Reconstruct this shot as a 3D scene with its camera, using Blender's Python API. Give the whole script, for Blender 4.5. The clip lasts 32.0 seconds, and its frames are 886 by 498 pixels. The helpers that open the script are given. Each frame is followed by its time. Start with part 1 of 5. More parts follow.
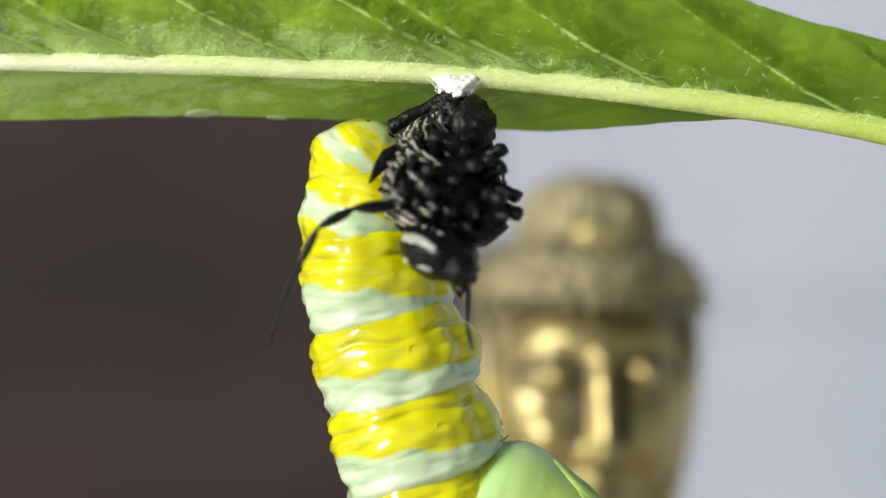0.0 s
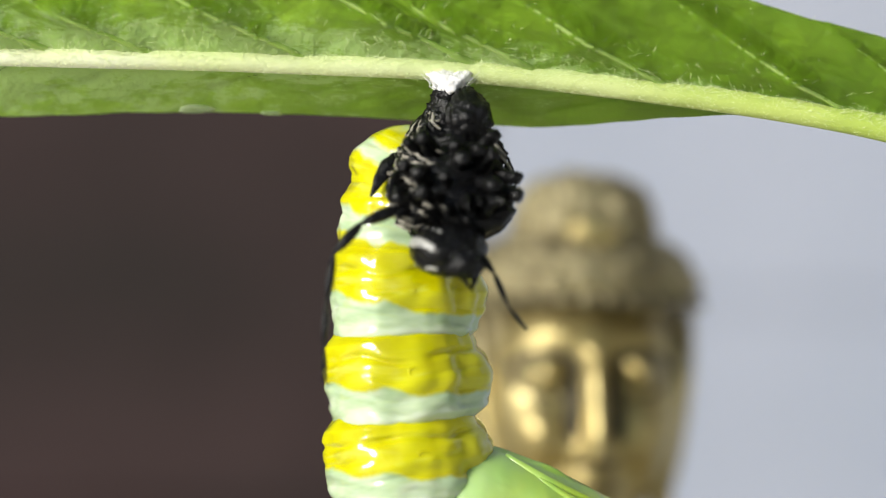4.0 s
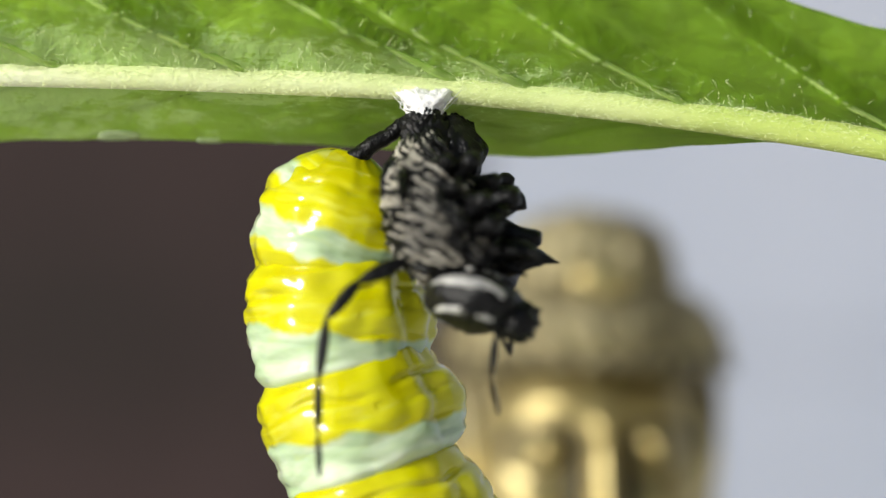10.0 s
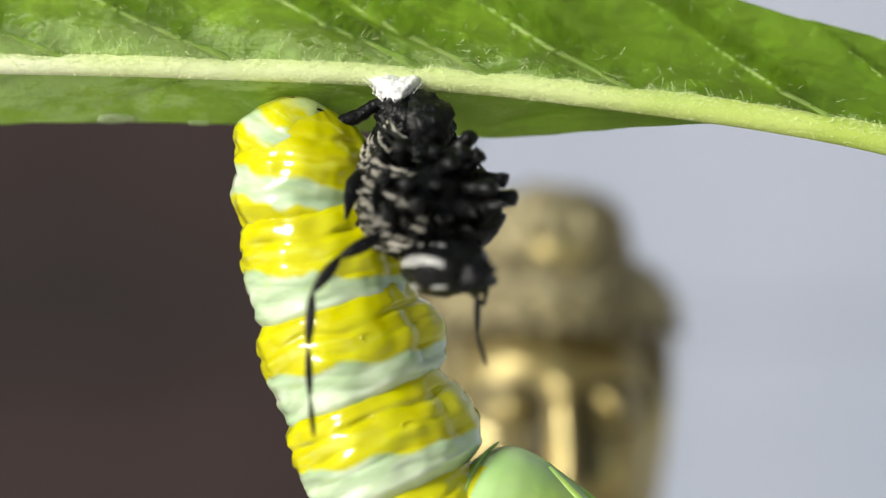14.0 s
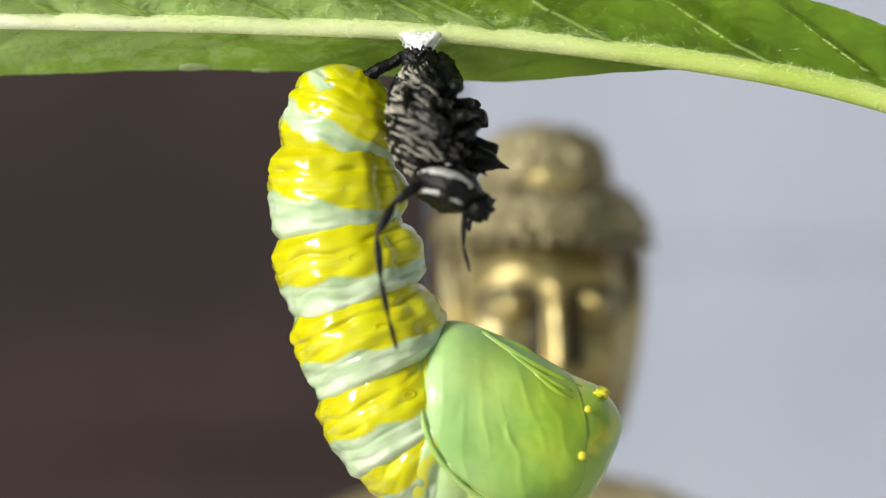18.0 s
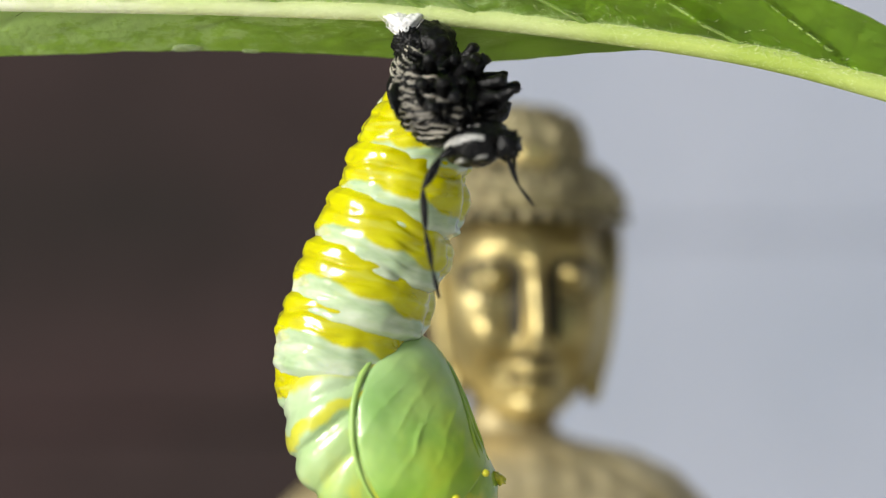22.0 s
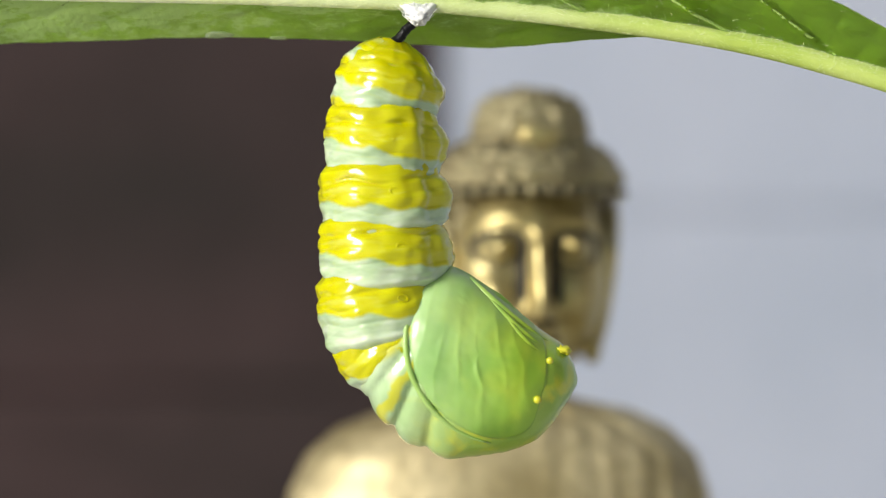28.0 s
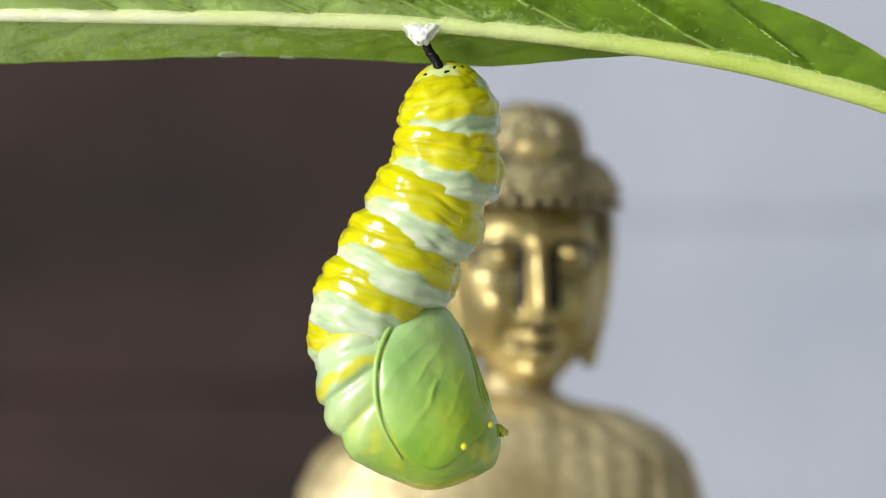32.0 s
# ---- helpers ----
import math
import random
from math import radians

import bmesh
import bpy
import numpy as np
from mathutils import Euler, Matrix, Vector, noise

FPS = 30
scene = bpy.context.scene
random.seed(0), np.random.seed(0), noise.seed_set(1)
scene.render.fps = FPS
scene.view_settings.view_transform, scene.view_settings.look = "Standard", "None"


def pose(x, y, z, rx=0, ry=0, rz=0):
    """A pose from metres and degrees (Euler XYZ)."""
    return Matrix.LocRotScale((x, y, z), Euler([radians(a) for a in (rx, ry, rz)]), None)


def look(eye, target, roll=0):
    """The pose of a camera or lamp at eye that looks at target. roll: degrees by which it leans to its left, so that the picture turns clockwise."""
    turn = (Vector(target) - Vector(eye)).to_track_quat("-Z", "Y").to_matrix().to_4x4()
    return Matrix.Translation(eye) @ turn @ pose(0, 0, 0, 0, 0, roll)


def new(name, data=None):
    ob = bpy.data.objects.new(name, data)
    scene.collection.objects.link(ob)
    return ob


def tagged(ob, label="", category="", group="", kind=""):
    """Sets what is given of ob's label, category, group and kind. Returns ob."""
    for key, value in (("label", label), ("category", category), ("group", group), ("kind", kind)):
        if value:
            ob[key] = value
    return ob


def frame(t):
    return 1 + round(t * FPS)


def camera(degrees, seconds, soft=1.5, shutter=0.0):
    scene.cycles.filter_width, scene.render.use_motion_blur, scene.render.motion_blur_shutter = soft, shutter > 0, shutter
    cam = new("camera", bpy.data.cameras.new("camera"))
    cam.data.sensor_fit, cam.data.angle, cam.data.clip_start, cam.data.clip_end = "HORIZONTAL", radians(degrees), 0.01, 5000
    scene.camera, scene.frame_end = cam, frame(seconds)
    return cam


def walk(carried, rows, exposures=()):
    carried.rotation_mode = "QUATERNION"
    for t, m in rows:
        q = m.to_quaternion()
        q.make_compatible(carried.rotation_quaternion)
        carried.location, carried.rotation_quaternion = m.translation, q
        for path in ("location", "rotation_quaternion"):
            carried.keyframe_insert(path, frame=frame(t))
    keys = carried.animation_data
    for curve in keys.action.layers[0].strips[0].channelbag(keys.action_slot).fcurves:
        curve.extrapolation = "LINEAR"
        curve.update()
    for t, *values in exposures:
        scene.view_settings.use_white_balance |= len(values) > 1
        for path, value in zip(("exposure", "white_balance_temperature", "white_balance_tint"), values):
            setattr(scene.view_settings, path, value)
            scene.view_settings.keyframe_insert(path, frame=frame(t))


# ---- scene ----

cam = camera(10.0, 32.0, soft=1.2)
cam.data.dof.use_dof = True
cam.data.dof.aperture_fstop = 11.5

# the camera stands level before the leaf and draws near and back
PATH = [
    (0, pose(-0.00076, -0.32653, 0.08932, 90.054, -0.235, 0.004)),
    (0.5, pose(-0.00080, -0.32693, 0.08998, 90.055, -0.179, 0.075)),
    (1, pose(-0.00095, -0.32477, 0.08992, 90.022, -0.210, 0.022)),
    (1.5, pose(-0.00092, -0.32685, 0.08957, 90.002, -0.166, 0.019)),
    (2, pose(-0.00089, -0.32799, 0.08919, 90.081, -0.211, 0.027)),
    (2.5, pose(-0.00070, -0.32696, 0.08942, 90.049, -0.163, 0.039)),
    (3, pose(-0.00061, -0.32636, 0.08938, 90.009, -0.184, -0.001)),
    (3.5, pose(-0.00027, -0.32738, 0.08903, 90.011, -0.215, 0.029)),
    (4, pose(-0.00079, -0.32644, 0.08870, 90.115, -0.205, -0.069)),
    (4.5, pose(-0.00092, -0.32725, 0.08816, 90.063, -0.145, -0.086)),
    (6.5, pose(0.00003, -0.32628, 0.08761, 90.062, -0.161, 0.007)),
    (7, pose(-0.00034, -0.32679, 0.08778, 90.144, -0.209, -0.057)),
    (7.5, pose(-0.00020, -0.32607, 0.08792, 90.149, -0.254, -0.053)),
    (8, pose(0.00023, -0.32736, 0.08848, 90.107, -0.130, 0.032)),
    (8.5, pose(0.00036, -0.32616, 0.08875, 90.173, -0.246, 0.021)),
    (9, pose(0.00034, -0.32682, 0.08948, 90.212, -0.183, 0.006)),
    (9.5, pose(0.00063, -0.26978, 0.08994, 90.255, -0.211, 0.046)),
    (10, pose(0.00136, -0.26808, 0.09077, 90.341, -0.170, 0.082)),
    (10.5, pose(0.00101, -0.26841, 0.09254, 90.423, -0.182, 0.009)),
    (11, pose(0.00113, -0.26843, 0.09257, 90.442, -0.188, 0.021)),
    (11.5, pose(0.00182, -0.26831, 0.09268, 90.425, -0.161, 0.003)),
    (12, pose(0.00173, -0.26723, 0.09074, 90.497, -0.311, -0.017)),
    (12.5, pose(0.00235, -0.26799, 0.08999, 90.276, -0.174, 0.107)),
    (13, pose(0.00253, -0.26759, 0.08956, 90.125, -0.084, 0.127)),
    (13.5, pose(0.00293, -0.27265, 0.09003, 90.089, -0.093, 0.117)),
    (15.5, pose(0.00369, -0.36519, 0.09064, 90.065, 0.147, 0.010)),
    (16, pose(0.00231, -0.36456, 0.08731, 90.082, 0.035, -0.143)),
    (16.5, pose(0.00231, -0.36437, 0.08618, 90.058, 0.030, -0.084)),
    (17, pose(0.00141, -0.36477, 0.08545, 90.109, -0.036, -0.156)),
    (17.5, pose(0.00151, -0.36529, 0.08485, 90.040, 0.066, -0.076)),
    (18, pose(0.00084, -0.36482, 0.08529, 89.981, 0.081, -0.116)),
    (18.5, pose(0.00177, -0.36569, 0.08624, 89.967, 0.061, -0.115)),
    (19, pose(0.00192, -0.38198, 0.08583, 90.032, 0.037, -0.111)),
    (19.5, pose(0.00233, -0.38161, 0.08435, 90.054, 0.072, -0.044)),
    (20, pose(0.00144, -0.38185, 0.08427, 90.000, 0.044, -0.168)),
    (20.5, pose(0.00150, -0.38091, 0.08382, 89.984, 0.052, -0.127)),
    (21, pose(0.00149, -0.37949, 0.08323, 90.030, 0.045, -0.113)),
    (21.5, pose(0.00179, -0.38012, 0.08295, 90.024, 0.006, -0.137)),
    (22, pose(0.00241, -0.38056, 0.08321, 89.989, 0.113, -0.076)),
    (22.5, pose(0.00332, -0.38048, 0.08432, 89.876, 0.148, -0.011)),
    (23, pose(0.00376, -0.39960, 0.08456, 89.937, 0.097, -0.042)),
    (23.5, pose(0.00376, -0.40020, 0.08424, 89.901, 0.087, -0.056)),
    (24, pose(0.00293, -0.40143, 0.08285, 89.907, 0.088, -0.052)),
    (24.5, pose(0.00234, -0.40053, 0.08269, 89.944, 0.066, -0.059)),
    (26.5, pose(0.00256, -0.41193, 0.08335, 89.893, 0.123, 0.026)),
    (27, pose(0.00216, -0.41341, 0.08305, 89.895, 0.070, -0.000)),
    (27.5, pose(0.00258, -0.41311, 0.08229, 89.885, 0.087, 0.038)),
    (28, pose(0.00169, -0.41388, 0.08161, 89.882, 0.058, -0.038)),
    (28.5, pose(0.00251, -0.41710, 0.08256, 89.921, 0.064, 0.009)),
    (29, pose(0.00224, -0.42088, 0.08297, 89.852, 0.082, -0.002)),
    (29.5, pose(0.00267, -0.42313, 0.08221, 89.815, 0.176, 0.056)),
    (30, pose(0.00196, -0.42241, 0.08259, 89.767, 0.198, 0.082)),
    (30.5, pose(0.00091, -0.42231, 0.08195, 89.828, 0.116, -0.015)),
    (31, pose(0.00215, -0.42062, 0.08186, 89.849, 0.142, 0.109)),
    (31.5, pose(0.00157, -0.43278, 0.08229, 89.910, 0.050, -0.010)),
    (32, pose(0.00219, -0.43284, 0.08270, 89.855, 0.150, 0.054)),
]  # end of the path
# the picture darkens a little as more of the bright wall comes into view
walk(cam, PATH, [(0, 0.03), (17, 0.0), (21, -0.12), (24, -0.06), (32, -0.09)])

# ---- light ----
world = bpy.data.worlds.new("sky")
scene.world = world
world.use_nodes = True
sky = world.node_tree.nodes.new("ShaderNodeTexSky")
sky.sky_type = "NISHITA"
sky.sun_disc = False
sky.sun_elevation, sky.sun_rotation = radians(19), radians(233)
world.node_tree.nodes["Background"].inputs["Strength"].default_value = 0.085
world.node_tree.links.new(sky.outputs["Color"], world.node_tree.nodes["Background"].inputs["Color"])
sun = new("sun", bpy.data.lights.new("sun", "SUN"))
sun.data.energy, sun.data.angle, sun.data.color = 4.4, radians(20), (1.0, 0.985, 0.93)
sun.matrix_world = look((-0.74, -0.55, 0.32), (0, 0, 0))

MM = 0.001
PAD = Vector((0, 0, 0.1))     # the silk pad under the leaf; the table is at z = 0
rnd = random.Random(4)


# ---- materials ----
def mat(name):
    m = bpy.data.materials.new(name)
    m.use_nodes = True
    return m, m.node_tree.nodes, m.node_tree.links, m.node_tree.nodes["Principled BSDF"]


def ramp(n, l, fac, stops):
    r = n.new("ShaderNodeValToRGB")
    while len(r.color_ramp.elements) < len(stops):
        r.color_ramp.elements.new(0.5)
    for e, (p, c) in zip(r.color_ramp.elements, stops):
        e.position, e.color = p, (*c, 1)
    l.new(fac, r.inputs["Fac"])
    return r.outputs["Color"]


def noise_tex(n, l, scale, detail=4.0, coord="Object", distort=0.0, stretch=None):
    tc = n.new("ShaderNodeTexCoord")
    t = n.new("ShaderNodeTexNoise")
    t.inputs["Scale"].default_value, t.inputs["Detail"].default_value = scale, detail
    t.inputs["Distortion"].default_value = distort
    if stretch:
        mp = n.new("ShaderNodeMapping")
        mp.inputs["Scale"].default_value = stretch
        l.new(tc.outputs[coord], mp.inputs["Vector"])
        l.new(mp.outputs["Vector"], t.inputs["Vector"])
    else:
        l.new(tc.outputs[coord], t.inputs["Vector"])
    return t.outputs["Fac"]


def bump(n, l, b, fac, strength, dist):
    k = n.new("ShaderNodeBump")
    k.inputs["Strength"].default_value, k.inputs["Distance"].default_value = strength, dist
    l.new(fac, k.inputs["Height"])
    l.new(k.outputs["Normal"], b.inputs["Normal"])


def mixed(n, l, fac, a, b):
    m = n.new("ShaderNodeMix")
    m.data_type = "RGBA"
    for sock, v in ((m.inputs[0], fac), (m.inputs[6], a), (m.inputs[7], b)):
        if isinstance(v, (int, float)):
            sock.default_value = v
        elif isinstance(v, tuple):
            sock.default_value = (*v, 1)
        else:
            l.new(v, sock)
    return m.outputs[2]


def lerp3(a, b, f):
    return tuple(p + (q - p) * f for p, q in zip(a, b))


def surface(name, lo, hi, scale, rough=0.5, metal=0.0, fine=0.0, relief=0.0, dist=0.0001, coat=0.0, stretch=None):
    """Two scales of variation and a fine relief."""
    m, n, l, b = mat(name)
    big = ramp(n, l, noise_tex(n, l, scale, 3, stretch=stretch), [(0.3, lo), (0.7, hi)])
    col = big
    if fine:
        g = ramp(n, l, noise_tex(n, l, scale * 7, 5), [(0.3, (1 - fine,) * 3), (0.7, (1, 1, 1))])
        k = n.new("ShaderNodeMix")
        k.data_type, k.blend_type = "RGBA", "MULTIPLY"
        k.inputs[0].default_value = 1
        l.new(big, k.inputs[6])
        l.new(g, k.inputs[7])
        col = k.outputs[2]
    l.new(col, b.inputs["Base Color"])
    b.inputs["Roughness"].default_value, b.inputs["Metallic"].default_value = rough, metal
    b.inputs["Coat Weight"].default_value = coat
    b.inputs["Coat Roughness"].default_value = 0.06
    if relief:
        bump(n, l, b, noise_tex(n, l, scale * 5, 6), relief, dist)
    return m


def leafy(name, lo, hi, scale, through_col, share=0.45, rough=0.45):
    """A thin green blade that lets daylight through: a net of fine veins, paler and downier along the midrib."""
    m, n, l, b = mat(name)
    fac = noise_tex(n, l, scale, 5, distort=0.5, stretch=(1.0, 0.8, 1.3))
    col = ramp(n, l, fac, [(0.36, lerp3(lo, (0, 0, 0), 0.25)), (0.52, lerp3(lo, hi, 0.4)), (0.68, hi)])
    tc = n.new("ShaderNodeTexCoord")
    uv = n.new("ShaderNodeSeparateXYZ")
    l.new(tc.outputs["UV"], uv.inputs["Vector"])
    mp = n.new("ShaderNodeMapping")
    mp.inputs["Scale"].default_value = (1.0, 0.7, 1.0)
    l.new(tc.outputs["Object"], mp.inputs["Vector"])
    net = n.new("ShaderNodeTexVoronoi")
    net.feature = "DISTANCE_TO_EDGE"
    net.inputs["Scale"].default_value = 300
    net.inputs["Randomness"].default_value = 1.0
    l.new(mp.outputs["Vector"], net.inputs["Vector"])
    line = ramp(n, l, net.outputs["Distance"], [(0.0, (0.30, 0.30, 0.30)), (0.07, (0, 0, 0))])
    col = mixed(n, l, line, col, tuple(min(1, 0.55 * c) for c in lo))
    # greener, darker base towards the stalk; the light's fall-off is painted in too
    xyz = n.new("ShaderNodeSeparateXYZ")
    l.new(tc.outputs["Object"], xyz.inputs["Vector"])
    mr = n.new("ShaderNodeMapRange")
    mr.inputs["From Min"].default_value, mr.inputs["From Max"].default_value = -0.020, 0.026
    l.new(xyz.outputs["X"], mr.inputs["Value"])
    k = n.new("ShaderNodeMix")
    k.data_type, k.blend_type = "RGBA", "MULTIPLY"
    k.inputs[7].default_value = (0.34, 0.42, 0.10, 1)
    l.new(mr.outputs["Result"], k.inputs[0])
    l.new(col, k.inputs[6])
    col = k.outputs[2]
    # felted down: thickest beside the midrib and towards the next vein of each field
    felt = n.new("ShaderNodeMath")
    felt.operation = "MULTIPLY_ADD"
    felt.inputs[1].default_value = 0.75
    l.new(noise_tex(n, l, scale * 3.2, 6, distort=1.2, stretch=(0.6, 1, 1.4)), felt.inputs[0])
    near = ramp(n, l, uv.outputs["Y"], [(0.0, (0.60, 0.60, 0.60)), (0.10, (0.46, 0.46, 0.46)), (0.30, (0.20, 0.20, 0.20)), (0.7, (0.04, 0.04, 0.04))])
    l.new(near, felt.inputs[2])
    along = ramp(n, l, uv.outputs["X"], [(0.0, (0.0, 0.0, 0.0)), (0.3, (0.03, 0.03, 0.03)), (0.9, (0.10, 0.10, 0.10)), (1.0, (0.05, 0.05, 0.05))])
    both = n.new("ShaderNodeMath")
    l.new(felt.outputs[0], both.inputs[0])
    l.new(along, both.inputs[1])
    bald = n.new("ShaderNodeMath")
    bald.operation = "MULTIPLY_ADD"
    bald.inputs[1].default_value = -0.42
    l.new(mr.outputs["Result"], bald.inputs[0])
    l.new(both.outputs[0], bald.inputs[2])
    fibre = n.new("ShaderNodeMath")
    fibre.operation = "MULTIPLY_ADD"
    fibre.inputs[1].default_value = 0.55
    l.new(noise_tex(n, l, 1500, 4, distort=2.5, stretch=(0.45, 1, 1.2)), fibre.inputs[0])
    l.new(bald.outputs[0], fibre.inputs[2])
    white = ramp(n, l, fibre.outputs[0], [(0.82, (0, 0, 0)), (1.15, (0.24, 0.24, 0.24)), (1.50, (0.60, 0.60, 0.60))])
    l.new(mixed(n, l, white, col, (0.68, 0.87, 0.44)), b.inputs["Base Color"])
    b.inputs["Roughness"].default_value = rough
    add = n.new("ShaderNodeMath")
    add.operation = "MULTIPLY_ADD"
    add.inputs[1].default_value = 0.8
    l.new(net.outputs["Distance"], add.inputs[0])
    l.new(noise_tex(n, l, scale * 9, 5), add.inputs[2])
    bump(n, l, b, add.outputs[0], 0.8, 0.0003)
    tr = n.new("ShaderNodeBsdfTranslucent")
    tr.inputs["Color"].default_value = (*through_col, 1)
    mx = n.new("ShaderNodeMixShader")
    mx.inputs["Fac"].default_value = share
    l.new(b.outputs["BSDF"], mx.inputs[1])
    l.new(tr.outputs["BSDF"], mx.inputs[2])
    l.new(mx.outputs["Shader"], n["Material Output"].inputs["Surface"])
    return m


def banded(name, stops, wob=0.0035, fleck=0.24, lopsided=1.0):
    """Lemon yellow and milky mint bands with ragged borders across one ring of the abdomen; stops say where white is mint along the ring."""
    m, n, l, b = mat(name)
    tc = n.new("ShaderNodeTexCoord")
    xyz = n.new("ShaderNodeSeparateXYZ")
    l.new(tc.outputs["Object"], xyz.inputs["Vector"])

    def shifted(value, fac, span):
        k = n.new("ShaderNodeMath")
        k.operation = "MULTIPLY_ADD"
        k.inputs[1].default_value, k.inputs[2].default_value = span, -span / 2
        l.new(fac, k.inputs[0])
        s = n.new("ShaderNodeMath")
        l.new(value, s.inputs[0])
        l.new(k.outputs[0], s.inputs[1])
        return s.outputs[0]

    where = shifted(xyz.outputs["Z"], noise_tex(n, l, 170, 2, stretch=(1, 1, 0.3)), wob)
    where = shifted(where, noise_tex(n, l, 900, 3, stretch=(1, 1, 0.35)), 0.0006)
    # the pale band is broader on the back than on the belly
    for axis, slope in (("X", 0.16), ("Y", -0.03)):
        lop = n.new("ShaderNodeMath")
        lop.operation = "MULTIPLY_ADD"
        lop.inputs[1].default_value = slope * lopsided
        l.new(xyz.outputs[axis], lop.inputs[0])
        l.new(where, lop.inputs[2])
        where = lop.outputs[0]
    belly = n.new("ShaderNodeMapRange")
    belly.inputs["From Min"].default_value, belly.inputs["From Max"].default_value = 0.0018, 0.0050
    belly.inputs["To Max"].default_value = 1.0
    l.new(xyz.outputs["X"], belly.inputs["Value"])
    mr = n.new("ShaderNodeMapRange")
    mr.inputs["From Min"].default_value, mr.inputs["From Max"].default_value = -0.0030, 0.0030
    l.new(where, mr.inputs["Value"])
    yel = ramp(n, l, noise_tex(n, l, 260, 5, distort=0.8, stretch=(0.7, 0.7, 1.5)), [(0.28, (0.48, 0.435, 0.0)), (0.46, (0.575, 0.545, 0.0)), (0.66, (0.655, 0.645, 0.002))])
    pal = ramp(n, l, noise_tex(n, l, 420, 4, stretch=(0.5, 0.5, 1.6)), [(0.30, (0.31, 0.46, 0.23)), (0.48, (0.49, 0.62, 0.385)), (0.66, (0.72, 0.79, 0.61))])
    # yellow streaks in the pale bands, pale flecks in the yellow ones
    mottle = noise_tex(n, l, 300, 3, distort=1.0, stretch=(0.45, 0.45, 2.6))
    streak = ramp(n, l, mottle, [(0.56, (0, 0, 0)), (0.66, (fleck * 1.6,) * 3)])
    patch = ramp(n, l, mottle, [(0.30, (fleck,) * 3), (0.42, (0, 0, 0))])
    pal = mixed(n, l, streak, pal, (0.60, 0.60, 0.06))
    yel = mixed(n, l, patch, yel, (0.66, 0.74, 0.30))
    cut = ramp(n, l, mr.outputs["Result"], [(p, (c, c, c)) for p, c in stops])
    half = n.new("ShaderNodeMath")
    half.operation = "MULTIPLY"
    half.inputs[1].default_value = 0.55
    l.new(belly.outputs["Result"], half.inputs[0])
    pal = mixed(n, l, half.outputs[0], pal, (0.42, 0.60, 0.44))
    yel = mixed(n, l, half.outputs[0], yel, (0.57, 0.57, 0.06))
    l.new(mixed(n, l, cut, yel, pal), b.inputs["Base Color"])
    b.inputs["Roughness"].default_value = 0.28
    b.inputs["Specular IOR Level"].default_value = 0.06
    b.inputs["Coat Weight"].default_value, b.inputs["Coat Roughness"].default_value = 1.0, 0.05
    b.inputs["Coat IOR"].default_value = 1.48
    b.inputs["Subsurface Weight"].default_value = 0.18
    b.inputs["Subsurface Radius"].default_value = (0.9, 1.0, 0.35)
    b.inputs["Subsurface Scale"].default_value = 0.0012
    bump(n, l, b, noise_tex(n, l, 700, 3, stretch=(0.7, 0.7, 1.3)), 0.2, 0.0002)
    wet = n.new("ShaderNodeBump")
    wet.inputs["Strength"].default_value, wet.inputs["Distance"].default_value = 0.08, 0.0003
    l.new(noise_tex(n, l, 520, 2), wet.inputs["Height"])
    l.new(wet.outputs["Normal"], b.inputs["Coat Normal"])
    return m


M_BLADE = leafy("leaf_blade", (0.235, 0.455, 0.014), (0.45, 0.72, 0.06), 150, (0.82, 0.95, 0.36), 0.50)


def rib(name):
    """Pale towards the leaf's tip, greener towards its stalk."""
    m, n, l, b = mat(name)
    pale = ramp(n, l, noise_tex(n, l, 160, 4), [(0.3, (0.86, 0.90, 0.56)), (0.7, (0.96, 0.97, 0.82))])
    green = ramp(n, l, noise_tex(n, l, 160, 4), [(0.3, (0.40, 0.54, 0.07)), (0.7, (0.60, 0.71, 0.20))])
    tc = n.new("ShaderNodeTexCoord")
    xyz = n.new("ShaderNodeSeparateXYZ")
    l.new(tc.outputs["Object"], xyz.inputs["Vector"])
    mr = n.new("ShaderNodeMapRange")
    mr.inputs["From Min"].default_value, mr.inputs["From Max"].default_value = -0.030, 0.020
    l.new(xyz.outputs["X"], mr.inputs["Value"])
    l.new(mixed(n, l, mr.outputs["Result"], pale, green), b.inputs["Base Color"])
    b.inputs["Roughness"].default_value = 0.5
    bump(n, l, b, noise_tex(n, l, 900, 6, stretch=(0.5, 1, 1)), 0.7, 0.0002)
    return m


M_RIB = rib("leaf_rib")
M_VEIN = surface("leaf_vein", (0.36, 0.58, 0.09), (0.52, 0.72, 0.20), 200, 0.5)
# darker copy for the far half: the light these veins block is painted in
M_VEIN_SHADED = surface("leaf_vein_shaded", (0.16, 0.27, 0.035), (0.24, 0.36, 0.06), 200, 0.5)
M_PALE_PATCH = surface("leaf_pale_patch", (0.28, 0.42, 0.15), (0.52, 0.64, 0.36), 900, 0.5, fine=0.2)
M_HAIR = surface("hair", (0.70, 0.82, 0.38), (0.88, 0.94, 0.60), 200, 0.5)
M_SILK = surface("silk", (0.80, 0.80, 0.80), (0.90, 0.90, 0.90), 600, 0.7, relief=0.4, dist=0.0002)
M_BAND = banded("abdomen_skin", [(0.02, 1), (0.405, 1), (0.45, 0), (1.0, 0)])
M_FIRST = banded("first_ring_skin", [(0.0, 0), (0.15, 0), (0.19, 1), (0.40, 1), (0.45, 0), (1.0, 0)], 0.0028, 0.24, 0.2)
